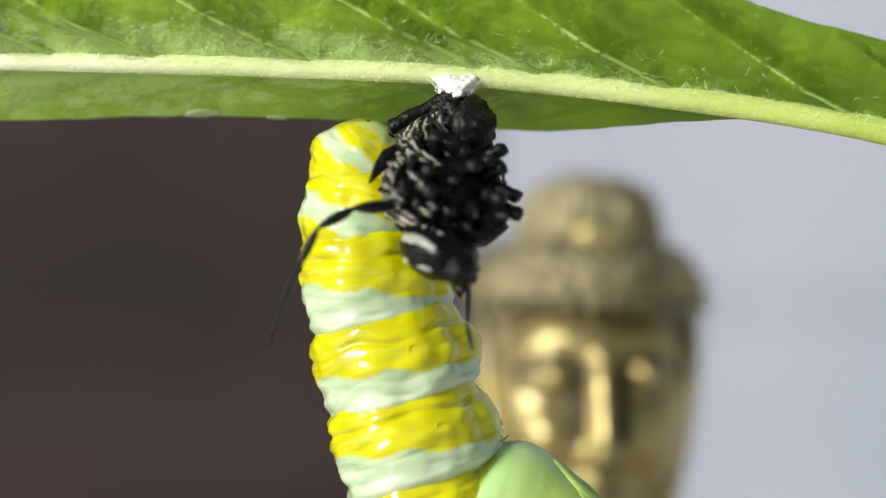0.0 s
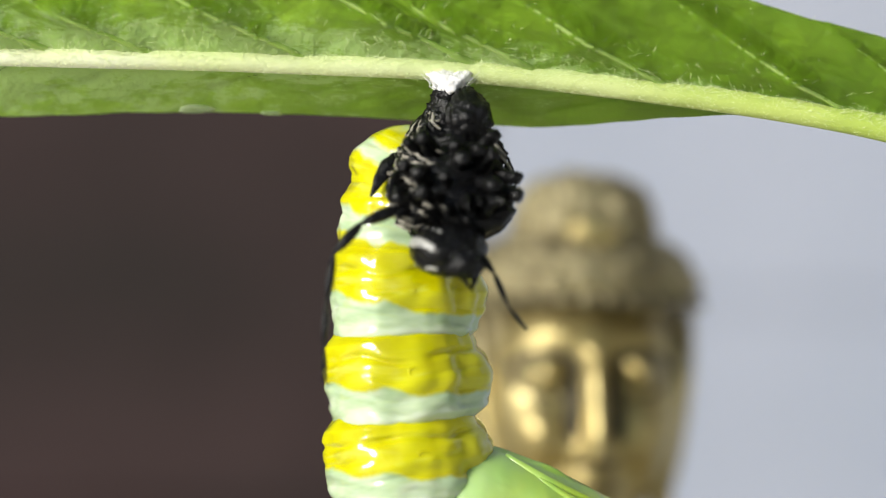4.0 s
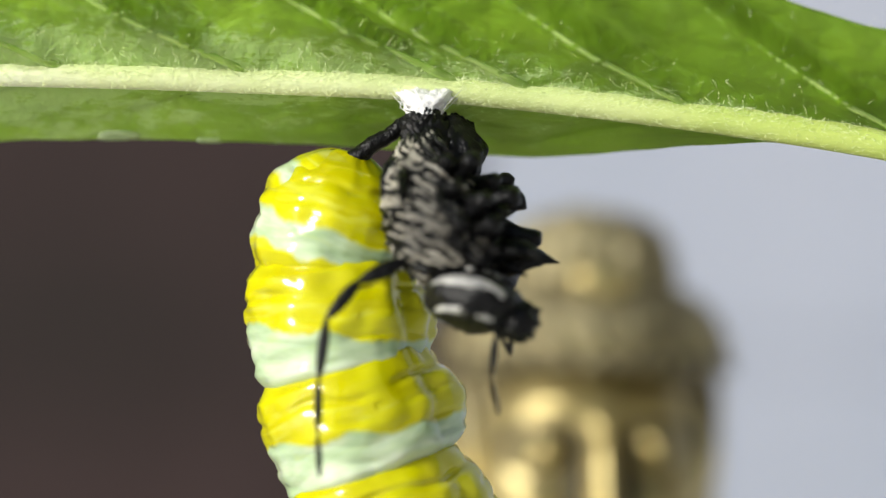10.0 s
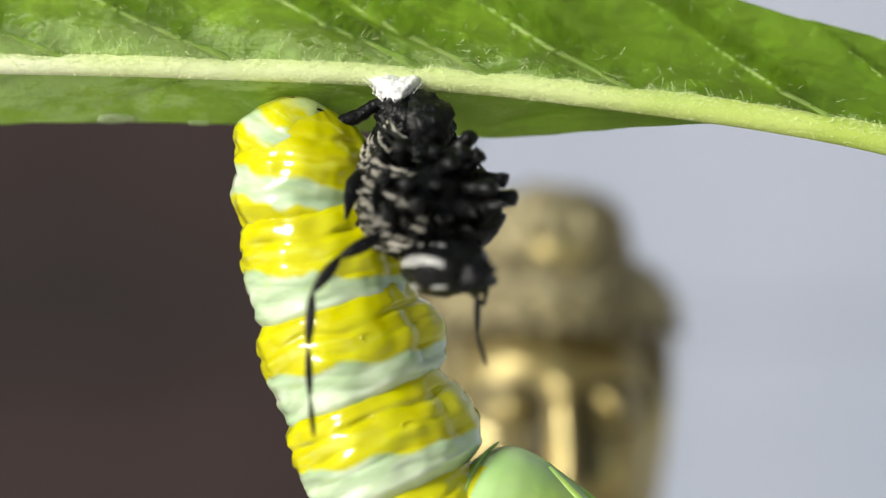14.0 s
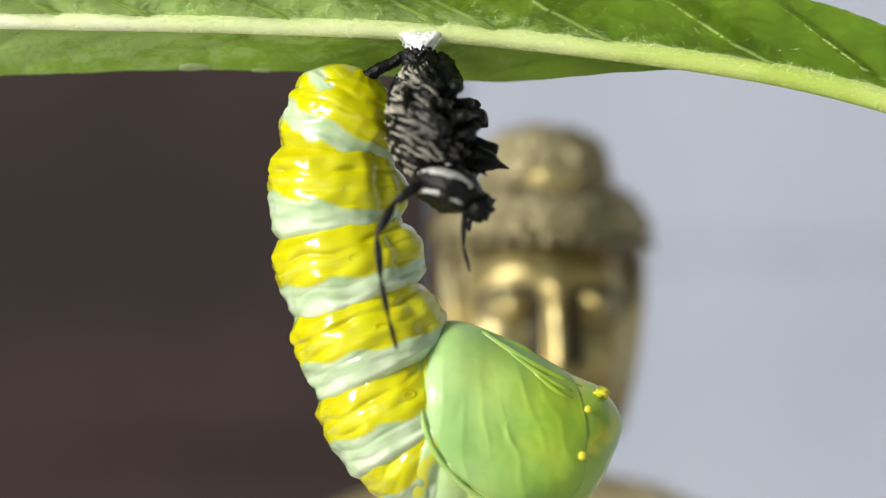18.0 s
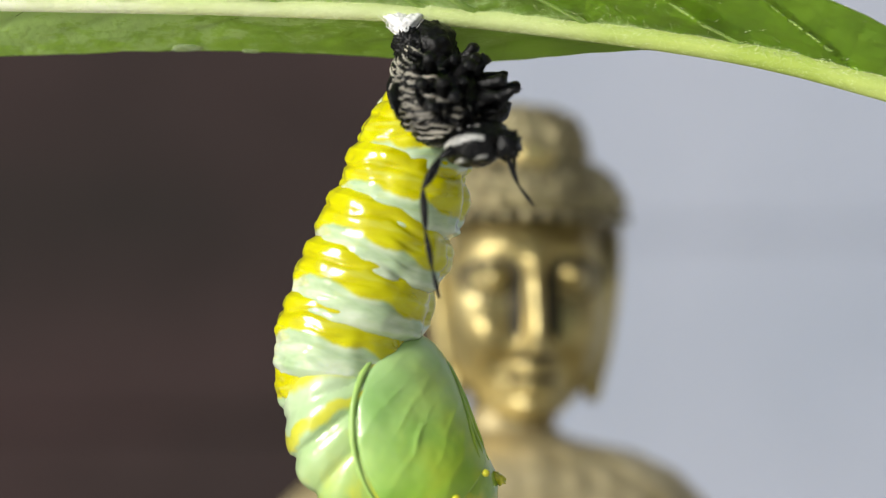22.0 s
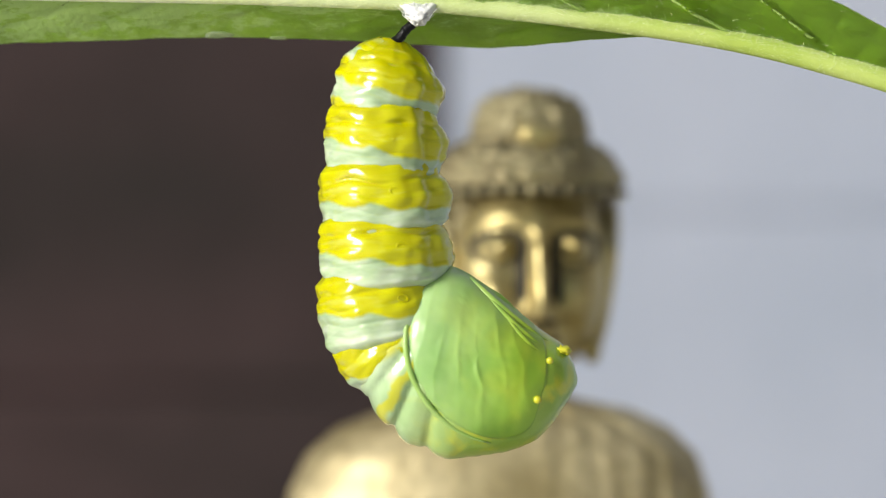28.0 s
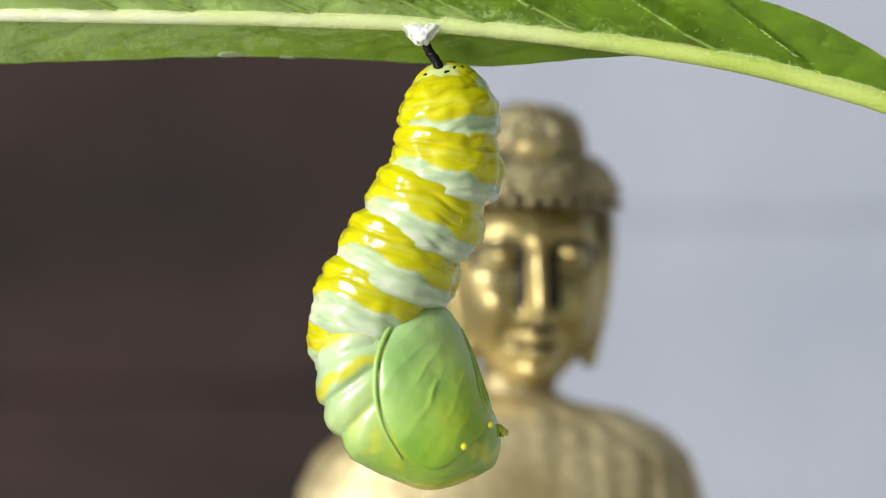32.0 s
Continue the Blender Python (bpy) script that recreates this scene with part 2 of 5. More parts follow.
M_DOME = banded("dome_skin", [(0.0, 0), (0.32, 0), (0.38, 1), (0.49, 1), (0.55, 0), (0.74, 0), (0.80, 0.6), (1.0, 0.6)], 0.0030, 0.4, 0.0)
M_RIM = surface("rim_green", (0.31, 0.51, 0.11), (0.46, 0.65, 0.20), 200, 0.38, coat=0.3)
M_GOLDDOT = surface("dot_yellow", (0.50, 0.52, 0.02), (0.74, 0.70, 0.04), 300, 0.3, coat=0.5)
M_BLACK = surface("black_skin", (0.003, 0.003, 0.003), (0.008, 0.008, 0.009), 500, 0.30, relief=0.6, dist=0.0003)
M_BLACK.node_tree.nodes["Principled BSDF"].inputs["Specular IOR Level"].default_value = 0.22
M_STREAK = surface("skin_streak", (0.10, 0.092, 0.078), (0.60, 0.56, 0.47), 260, 0.45, fine=0.3, relief=0.7, dist=0.0002)


def backed(name):
    """Pale green with yellow bands that fan out over the back from the wing's root."""
    m, n, l, b = mat(name)
    tc = n.new("ShaderNodeTexCoord")
    along = n.new("ShaderNodeSeparateXYZ")
    l.new(tc.outputs["Object"], along.inputs["Vector"])
    ripe = n.new("ShaderNodeMapRange")
    ripe.inputs["From Min"].default_value, ripe.inputs["From Max"].default_value = 0.0005, 0.009
    l.new(along.outputs["X"], ripe.inputs["Value"])
    milky = ramp(n, l, noise_tex(n, l, 150, 4), [(0.3, (0.39, 0.56, 0.27)), (0.7, (0.66, 0.79, 0.53))])
    fresh = ramp(n, l, noise_tex(n, l, 150, 4), [(0.3, (0.22, 0.42, 0.03)), (0.7, (0.39, 0.58, 0.09))])
    base = mixed(n, l, ripe.outputs["Result"], milky, fresh)
    flush = n.new("ShaderNodeMath")
    flush.operation = "MULTIPLY"
    l.new(ripe.outputs["Result"], flush.inputs[0])
    l.new(ramp(n, l, noise_tex(n, l, 260, 3, distort=0.8), [(0.50, (0, 0, 0)), (0.64, (0.75, 0.75, 0.75))]), flush.inputs[1])
    base = mixed(n, l, flush.outputs[0], base, (0.62, 0.64, 0.03))
    mp = n.new("ShaderNodeMapping")
    mp.inputs["Location"].default_value = (-0.0055, 0, -0.0045)
    l.new(tc.outputs["Object"], mp.inputs["Vector"])
    xyz = n.new("ShaderNodeSeparateXYZ")
    l.new(mp.outputs["Vector"], xyz.inputs["Vector"])
    fan = n.new("ShaderNodeMath")
    fan.operation = "ARCTAN2"
    l.new(xyz.outputs["Z"], fan.inputs[0])
    l.new(xyz.outputs["X"], fan.inputs[1])
    wav = n.new("ShaderNodeMath")
    wav.operation = "MULTIPLY_ADD"
    wav.inputs[1].default_value = 0.3
    l.new(noise_tex(n, l, 320, 3), wav.inputs[0])
    l.new(fan.outputs[0], wav.inputs[2])
    mr = n.new("ShaderNodeMapRange")
    mr.inputs["From Min"].default_value, mr.inputs["From Max"].default_value = -2.25, -1.50
    l.new(wav.outputs[0], mr.inputs["Value"])
    cut = ramp(n, l, mr.outputs["Result"], [(0.0, (1, 1, 1)), (0.22, (0.9, 0.9, 0.9)), (0.32, (0, 0, 0)), (0.54, (0, 0, 0)), (0.57, (0.9, 0.9, 0.9)), (0.65, (0.85, 0.85, 0.85)), (0.70, (0, 0, 0)), (0.86, (0, 0, 0)), (0.94, (0.06, 0.06, 0.06))])
    l.new(mixed(n, l, cut, base, (0.62, 0.60, 0.01)), b.inputs["Base Color"])
    b.inputs["Roughness"].default_value = 0.3
    b.inputs["Coat Weight"].default_value, b.inputs["Coat Roughness"].default_value = 0.7, 0.05
    bump(n, l, b, noise_tex(n, l, 600, 5), 0.35, 0.0003)
    return m


M_THORAX = backed("thorax_skin")


def winged(name):
    """Milky green at the wing's root, fresher green towards the head."""
    m, n, l, b = mat(name)
    tc = n.new("ShaderNodeTexCoord")
    xyz = n.new("ShaderNodeSeparateXYZ")
    l.new(tc.outputs["Object"], xyz.inputs["Vector"])
    mr = n.new("ShaderNodeMapRange")
    mr.inputs["From Min"].default_value, mr.inputs["From Max"].default_value = 0.002, 0.0115
    l.new(xyz.outputs["X"], mr.inputs["Value"])
    milky = ramp(n, l, noise_tex(n, l, 180, 3), [(0.3, (0.29, 0.51, 0.17)), (0.7, (0.46, 0.66, 0.31))])
    fresh = ramp(n, l, noise_tex(n, l, 180, 3), [(0.3, (0.21, 0.43, 0.02)), (0.7, (0.37, 0.59, 0.05))])
    flush = n.new("ShaderNodeMath")
    flush.operation = "MULTIPLY"
    l.new(mr.outputs["Result"], flush.inputs[0])
    l.new(ramp(n, l, noise_tex(n, l, 230, 3, distort=0.6), [(0.48, (0, 0, 0)), (0.70, (0.4, 0.4, 0.4))]), flush.inputs[1])
    l.new(mixed(n, l, flush.outputs[0], mixed(n, l, mr.outputs["Result"], milky, fresh), (0.60, 0.66, 0.05)), b.inputs["Base Color"])
    b.inputs["Roughness"].default_value = 0.38
    b.inputs["Coat Weight"].default_value, b.inputs["Coat Roughness"].default_value = 0.35, 0.12
    b.inputs["Subsurface Weight"].default_value = 0.2
    b.inputs["Subsurface Radius"].default_value, b.inputs["Subsurface Scale"].default_value = (0.8, 1.0, 0.25), 0.002
    bump(n, l, b, noise_tex(n, l, 420, 3), 0.10, 0.0002)
    return m


M_WING = winged("wing_green")
M_WHITE = surface("white_stripe", (0.30, 0.30, 0.29), (0.66, 0.65, 0.61), 420, 0.32, fine=0.3, relief=0.4, dist=0.0002)
M_GOLD = surface("aged_gold", (0.36, 0.28, 0.105), (0.77, 0.65, 0.31), 110, 0.41, 0.78, fine=0.25, relief=0.3, dist=0.0003)
M_ROBE = surface("worn_gold", (0.36, 0.29, 0.14), (0.66, 0.56, 0.33), 120, 0.5, 0.5, fine=0.3, relief=0.3, dist=0.0003)
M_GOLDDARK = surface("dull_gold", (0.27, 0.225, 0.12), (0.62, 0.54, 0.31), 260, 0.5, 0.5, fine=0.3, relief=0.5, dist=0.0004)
# aged metal and the recesses' shade, painted as one dark tone
M_PATINA_SHADE = surface("patina_shade", (0.022, 0.019, 0.012), (0.065, 0.052, 0.028), 160, 0.75, 0.15, fine=0.3)
M_WALL = surface("pale_paint", (0.345, 0.385, 0.475), (0.42, 0.45, 0.54), 22, 0.6, fine=0.05, relief=0.15, dist=0.0003)
M_DARK = surface("dark_wood", (0.0245, 0.0213, 0.020), (0.057, 0.036, 0.0365), 20, 0.8, fine=0.2, stretch=(0.8, 1, 1.6))
M_DARK.node_tree.nodes["Principled BSDF"].inputs["Specular IOR Level"].default_value = 0.15
M_TABLE = surface("table_bounce_white", (0.60, 0.59, 0.56), (0.68, 0.67, 0.64), 20, 0.5, fine=0.06, stretch=(0.2, 1, 1))


# ---- building helpers ----
def part(name, bm, material, parent=None, label="", smooth=True, m=None):
    me = bpy.data.meshes.new(name)
    for f in bm.faces:
        f.smooth = smooth
    bm.to_mesh(me)
    bm.free()
    for k in (material if isinstance(material, (list, tuple)) else [material]):
        me.materials.append(k)
    ob = new(name, me)
    ob.parent = parent
    if m is not None:
        ob.matrix_basis = m
    return tagged(ob, label)


def empty(name, at, label, category, group=""):
    ob = new(name)
    ob.location = at
    ob.empty_display_size = 0.003
    return tagged(ob, label, category, group)


def quads(bm, grid, wrap=False, mat_index=0):
    vs = [[bm.verts.new(p) for p in row] for row in grid]
    for a, b in zip(vs, vs[1:]):
        k = len(a)
        for i in range(k if wrap else k - 1):
            f = bm.faces.new((a[i], a[(i + 1) % k], b[(i + 1) % k], b[i]))
            f.material_index = mat_index
    return vs


def cap(bm, ring, flip=False):
    bm.faces.new(ring if not flip else ring[::-1])


def tube(bm, pts, radii, seg=8, mat_index=0):
    """A round tapering tube along points (metres)."""
    pts = [Vector(p) for p in pts]
    rows = []
    for i, p in enumerate(pts):
        d = (pts[min(i + 1, len(pts) - 1)] - pts[max(i - 1, 0)]).normalized()
        u = d.cross(Vector((0, 1, 0.02))).normalized()
        w = d.cross(u)
        rows.append([p + radii[i] * (u * math.cos(a) + w * math.sin(a)) for a in (k * math.tau / seg for k in range(seg))])
    vs = quads(bm, rows, True, mat_index)
    cap(bm, vs[0], True)
    cap(bm, vs[-1])


def ball(bm, c, r, seg=16, rings=10, fn=None, mat_index=0):
    """An ellipsoid of radii r at c; fn moves its points (unit direction, point)."""
    grid = []
    for j in range(rings + 1):
        th = math.pi * j / rings
        row = []
        for i in range(seg):
            a = math.tau * i / seg
            d = Vector((math.sin(th) * math.cos(a), math.sin(th) * math.sin(a), math.cos(th)))
            p = Vector((c[0] + r[0] * d.x, c[1] + r[1] * d.y, c[2] + r[2] * d.z))
            row.append(fn(d, p) if fn else p)
        grid.append(row)
    vs = quads(bm, grid[1:-1], True, mat_index)
    top, bot = bm.verts.new(grid[0][0]), bm.verts.new(grid[-1][0])
    for i in range(seg):
        bm.faces.new((top, vs[0][(i + 1) % seg], vs[0][i])).material_index = mat_index
        bm.faces.new((bot, vs[-1][i], vs[-1][(i + 1) % seg])).material_index = mat_index


def box(bm, lo, hi, bevel=0.0):
    g = bmesh.ops.create_cube(bm, size=1)
    for v in g["verts"]:
        v.co = Vector([lo[i] + (v.co[i] + 0.5) * (hi[i] - lo[i]) for i in range(3)])
    if bevel:
        bmesh.ops.bevel(bm, geom=list({e for v in g["verts"] for e in v.link_edges}), offset=bevel, segments=2, affect="EDGES")


def lerp(x, table):
    """Smooth reading of a short table of (x, value)."""
    xs = [p[0] for p in table]
    if x <= xs[0]:
        return table[0][1]
    for (a, va), (b, vb) in zip(table, table[1:]):
        if x <= b:
            k = (x - a) / (b - a)
            return va + (vb - va) * k
    return table[-1][1]


def smooth_lerp(x, table, w=3.0):
    return sum(lerp(x + d * w, table) * k for d, k in ((-1, .25), (-.5, .2), (0, .1), (.5, .2), (1, .25)))


# ---- the place: table, wall, dark board ----
# unseen support; its white is chosen to throw light up under the leaf
bm = bmesh.new()
box(bm, (-1.2, -1.0, -0.03), (1.2, 0.32, 0.0), 0.003)
table = tagged(new("table"), "unseen table under the statue and the plant, white to bounce light up", "table")
part("tabletop", bm, M_TABLE, table, "", False)
for x, y in ((-1.12, -0.92), (1.12, -0.92), (-1.12, 0.24), (1.12, 0.24)):
    bm = bmesh.new()
    box(bm, (x - 0.03, y - 0.03, -0.75), (x + 0.03, y + 0.03, -0.03), 0.003)
    part("leg", bm, M_TABLE, table, "", False)
bm = bmesh.new()
box(bm, (-60, -60, -0.78), (60, 60, -0.75))
tagged(part("floor", bm, surface("floor_stone", (0.3, 0.29, 0.27), (0.4, 0.38, 0.36), 5, 0.7, fine=0.2), None, "grey stone floor under the table", False), category="floor", kind="structure")
# unseen wall, added only to keep sky light off the right sides
bm = bmesh.new()
box(bm, (1.21, -2.2, -0.75), (1.31, 0.17, 1.6))
tagged(part("sky_block_east", bm, surface("sky_block_brown", (0.10, 0.075, 0.06), (0.15, 0.115, 0.09), 6, 0.7, fine=0.2), None, "unseen brown wall added to hold back sky light from the right", False), category="wall", kind="structure")
wall = tagged(new("wall_north"), "pale blue-grey painted wall of wide boards", "wall", kind="structure")
wall.location = (0, 0.14, 0)
for k in range(12):
    bm = bmesh.new()
    z0 = -0.7325 + 0.1362 * k
    box(bm, (0.0022, 0, z0), (1.5, 0.02, z0 + 0.13605), 0.0004)
    part("plank", bm, M_WALL, wall, "", False)
bm = bmesh.new()
box(bm, (-1.5, 0.021, -0.75), (1.5, 0.03, 0.9))
part("backing", bm, M_WALL, wall, "", False)
board = tagged(new("wall_panel"), "dark brown wooden panel beside the pale wall", "panel", kind="structure")
board.location = (0, 0.1395, 0)
for k in range(24):
    bm = bmesh.new()
    box(bm, (-1.5, 0, 0.0005 + 0.0650 * (k - 11)), (0.0020, 0.02, 0.0650 * (k - 11) + 0.0651), 0.0003)
    part("slat", bm, M_DARK, board, "", False)


# ---- the leaf ----
RIB = [(-90, 0.6), (-60, 1.6), (-36, 1.8), (-15, 1.45), (0, 0.95), (9, 0.1), (20, -1.25), (28, -2.6), (40, -5.9), (52, -11)]
NEAR = [(-90, 0.8), (-70, 6), (-40, 10.5), (-10, 12.5), (5, 11), (10.5, 9.2), (14.2, 7.5), (17, 6.1), (19.5, 5.15), (24, 3.95), (28, 2.95), (31.6, 2.0), (38, -1.2), (52, -10)]
FAR = [(-90, 0.4), (-60, -2.0), (-36, -2.2), (-17, -1.55), (-6, -1.85), (6, -2.6), (11.5, -2.15), (17, -1.7), (24, -2.2), (40, -5.6), (52, -10.9)]
VEINS = [-72, -60, -49, -36.5, -26.5, -19.9, -9.9, 1.1, 4.9, 13.4, 25.0, 34]
THICK = [(-90, 0.25), (-36, 0.62), (0, 0.72), (20, 0.85), (40, 1.0), (60, 1.1)]


def rib_z(x):
    return smooth_lerp(x, RIB)


def cell(q):
    """Where q lies between two veins, 0 to 1, and how far from the nearer."""
    for a, b in zip(VEINS, VEINS[1:]):
        if a <= q < b:
            return (q - a) / (b - a), min(q - a, b - q)
    return 0.5, 4.0


def blade_point(x, v, side):
    z0 = rib_z(x)
    if side < 0:
        top = smooth_lerp(x, NEAR)
        wide = max(0.2, top - z0)
        y = -wide * 0.55 * v
        up = 0.72 * lerp(x, THICK)
        z = z0 + up + (top - z0 - up) * v
        k, near = cell(x + 1.8 * wide * v - 0.6)
        fall = (1 - k / 0.24) ** 1.3 if k < 0.24 else ((k - 0.24) / 0.76) ** 1.15
        swell = 2.1 * fall * min(1, v * 3.2) * min(1, wide / 7) * (1 - 0.8 * v ** 3) * (1 - 0.45 * max(0.0, min(1.0, (x - 18) / 12)))
        swell += 0.22 * noise.noise(Vector((x * 0.6, v * wide * 0.6, 3))) + 0.12 * noise.noise(Vector((x * 1.7, v * wide * 1.7, 8)))
        return Vector((x, y - 0.87 * swell, z - 0.48 * swell)) * MM
    low = smooth_lerp(x, FAR, 1.5)
    fall = low - z0
    y = 4.5 * v * min(1, max(0.05, -fall / 3))
    z = z0 + 0.2 + (fall - 0.2) * v
    k, near = cell(x + 10 * v)
    swell = 0.42 * math.sin(math.pi * k) ** 0.6 * min(1, v * 4) + 0.12 * noise.noise(Vector((x * 0.6, v * 7, 5)))
    return Vector((x, y, z - swell * (1 - v) - 0.12 * noise.noise(Vector((x * 0.35, 0, 1))) * v)) * MM


plant = empty("milkweed_leaf", (0, 0, 0), "green milkweed leaf seen from below with downy pale midrib", "leaf")
for side in (-1, 1):
    bm = bmesh.new()
    grid = [[PAD + blade_point(-88 + 0.45 * i, j / 32, side) for j in range(33)] for i in range(312)]
    vs = quads(bm, grid)
    layer = bm.loops.layers.uv.new("leaf")
    where = {}
    for i in range(312):
        for j in range(33):
            x, v = -88 + 0.45 * i, j / 32
            k = cell(x + 1.8 * max(0.2, smooth_lerp(x, NEAR) - rib_z(x)) * v - 0.6)[0] if side < 0 else 0.2
            where[vs[i][j]] = (k, v if side < 0 else 0.10 + 0.12 * v)
    for f in bm.faces:
        for c in f.loops:
            c[layer].uv = where[c.vert]
    bmesh.ops.recalc_face_normals(bm, faces=bm.faces)
    bmesh.ops.solidify(bm, geom=bm.faces[:], thickness=0.00018)
    part("blade", bm, M_BLADE, plant, "bright near half" if side < 0 else "shaded far half")
bm = bmesh.new()
xs = [-88 + 2 * i for i in range(74)]
tube(bm, [PAD + Vector((x, 0.1, rib_z(x))) * MM for x in xs], [lerp(x, THICK) * MM for x in xs], 14)
part("midrib", bm, M_RIB, plant, "pale yellow-green downy midrib")
for q in VEINS[1:]:
    bm = bmesh.new()
    pts, rad = [], []
    for i in range(14):
        v = i / 13
        x = q
        for _ in range(8):
            x = q + 0.15 - 1.8 * max(0.2, smooth_lerp(x, NEAR) - rib_z(x)) * v + 0.6
        pts.append(PAD + blade_point(x - 0.1, v * 0.98, -1) + Vector((0, -0.02, -0.02)) * MM)
        rad.append((0.14 * (1 - v) + 0.05 + 0.16 * max(0, 1 - 8 * v)) * MM)
    tube(bm, pts, rad, 6)
    part("vein", bm, M_VEIN, plant)
    if q > -50 and q < 30:
        bm = bmesh.new()
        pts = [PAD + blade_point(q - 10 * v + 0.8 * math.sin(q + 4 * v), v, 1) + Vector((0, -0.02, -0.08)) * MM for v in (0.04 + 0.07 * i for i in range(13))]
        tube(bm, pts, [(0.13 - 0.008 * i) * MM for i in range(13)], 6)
        part("vein", bm, M_VEIN_SHADED, plant)
        for v0, up in ((0.30, 1), (0.52, -1)):
            # fine side veins that loop towards the neighbour
            bm = bmesh.new()
            pts = []
            for i in range(9):
                f = i / 8
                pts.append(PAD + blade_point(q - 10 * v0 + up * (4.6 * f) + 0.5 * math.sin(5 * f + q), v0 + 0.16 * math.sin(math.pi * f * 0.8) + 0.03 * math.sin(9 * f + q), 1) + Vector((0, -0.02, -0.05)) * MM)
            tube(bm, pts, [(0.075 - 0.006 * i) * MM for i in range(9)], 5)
            part("vein", bm, M_VEIN_SHADED, plant)
for x, v, rx, rv, side in ((-16.6, 0.92, 1.4, 0.10, 1), (-11.6, 0.96, 0.8, 0.05, 1), (-21.0, 0.30, 0.7, 0.03, -1), (-9.0, 0.33, 0.5, 0.02, -1)):
    # small irregular whitish patches
    bm = bmesh.new()
    rings = []
    for r in (0.05, 0.5, 0.85, 1.0):
        ring = []
        for i in range(24):
            a = math.tau * i / 24
            w = r * (1 + 0.35 * noise.noise(Vector((math.cos(a) * 1.5, math.sin(a) * 1.5, x))))
            p = blade_point(x + rx * w * math.cos(a), min(0.995, v + rv * w * math.sin(a)), side)
            ring.append(PAD + p + (Vector((0, -0.04, -0.02)) if side < 0 else Vector((0, -0.05, -0.25))) * MM * (1.0 if r < 1 else -0.5))
        rings.append(ring)
    vs = quads(bm, rings, True)
    cap(bm, vs[0])
    part("pale_patch", bm, M_PALE_PATCH, plant, "small pale patch")
bm = bmesh.new()
tube(bm, [PAD + Vector(p) * MM for p in ((56, 0.1, -13.4), (64, 0, -19), (71, 0, -26), (77, 0, -34))], [0.0011, 0.0011, 0.0012, 0.0014], 10)
part("petiole", bm, M_RIB, plant)
bm = bmesh.new()
tube(bm, [(0.078, 0, 0.0), (0.0785, 0.001, 0.04), (0.078, 0, 0.08), (0.077, 0, 0.11)], [0.0026, 0.0024, 0.0022, 0.002], 12)
part("stem", bm, M_RIB, plant)
me = bpy.data.meshes.new("down")
vs, fs = [], []
for i in range(52000):
    x = rnd.uniform(-44, 46)
    tuft = 0.5 + 0.5 * noise.noise(Vector((x * 0.45, 0, 2)))
    if rnd.random() < 0.5:
        a = rnd.uniform(0.0, 2.7)
        r = lerp(x, THICK)
        p = Vector((x, 0.1 - r * math.sin(a), rib_z(x) + r * math.cos(a)))
        d = Vector((rnd.gauss(0.3, 0.8), -0.25 - 0.4 * math.sin(a), 0.6 * math.cos(a) + rnd.gauss(0, 0.3))).normalized()
        ln = rnd.uniform(0.2, 0.55) * (1 if a < 1.5 else 0.6)
        if rnd.random() < 0.55 * max(0.0, min(1.0, (a - 0.9) / 0.8)) + 0.3 * max(0.0, min(1.0, x / 20)):
            continue
    else:
        if rnd.random() > (0.25 + tuft) * (1 - 0.75 * max(0.0, min(1.0, (x - 2) / 24))):
            continue
        v = min(0.95, abs(rnd.gauss(0, 0.10)) + (rnd.random() ** 1.5 if rnd.random() < 0.22 else 0))
        p = blade_point(x, v, -1) / MM
        d = Vector((rnd.gauss(0.6, 0.8), -0.22, rnd.gauss(0.1, 0.5))).normalized()
        ln = rnd.uniform(0.3, 1.05)
        if rnd.random() < 0.07:
            p = blade_point(x, rnd.uniform(0.96, 1.0), -1) / MM
            ln = rnd.uniform(0.15, 0.45)
    side = d.cross(Vector((rnd.gauss(0, 1), 1, rnd.gauss(0, 1)))).normalized() * 0.0075
    bow = d.cross(Vector((0, 1, 0))).normalized() * ln * rnd.choice((-1, 1)) * rnd.uniform(0.15, 0.6)
    b = len(vs)
    line = [p + d * ln * f + bow * f * f + Vector((0, 0.35 * ln * f * f, 0)) for f in (0, 0.35, 0.7, 1.0)]
    for q, w in zip(line, (1, 1, 0.8)):
        vs += [PAD + (q - side * w) * MM, PAD + (q + side * w) * MM]
    vs.append(PAD + line[3] * MM)
    fs += [(b, b + 1, b + 3, b + 2), (b + 2, b + 3, b + 5, b + 4), (b + 4, b + 5, b + 6)]
me.from_pydata(vs, [], fs)
me.materials.append(M_HAIR)
down = tagged(new("down", me), "fine white down", kind="stuff")
down.parent = plant

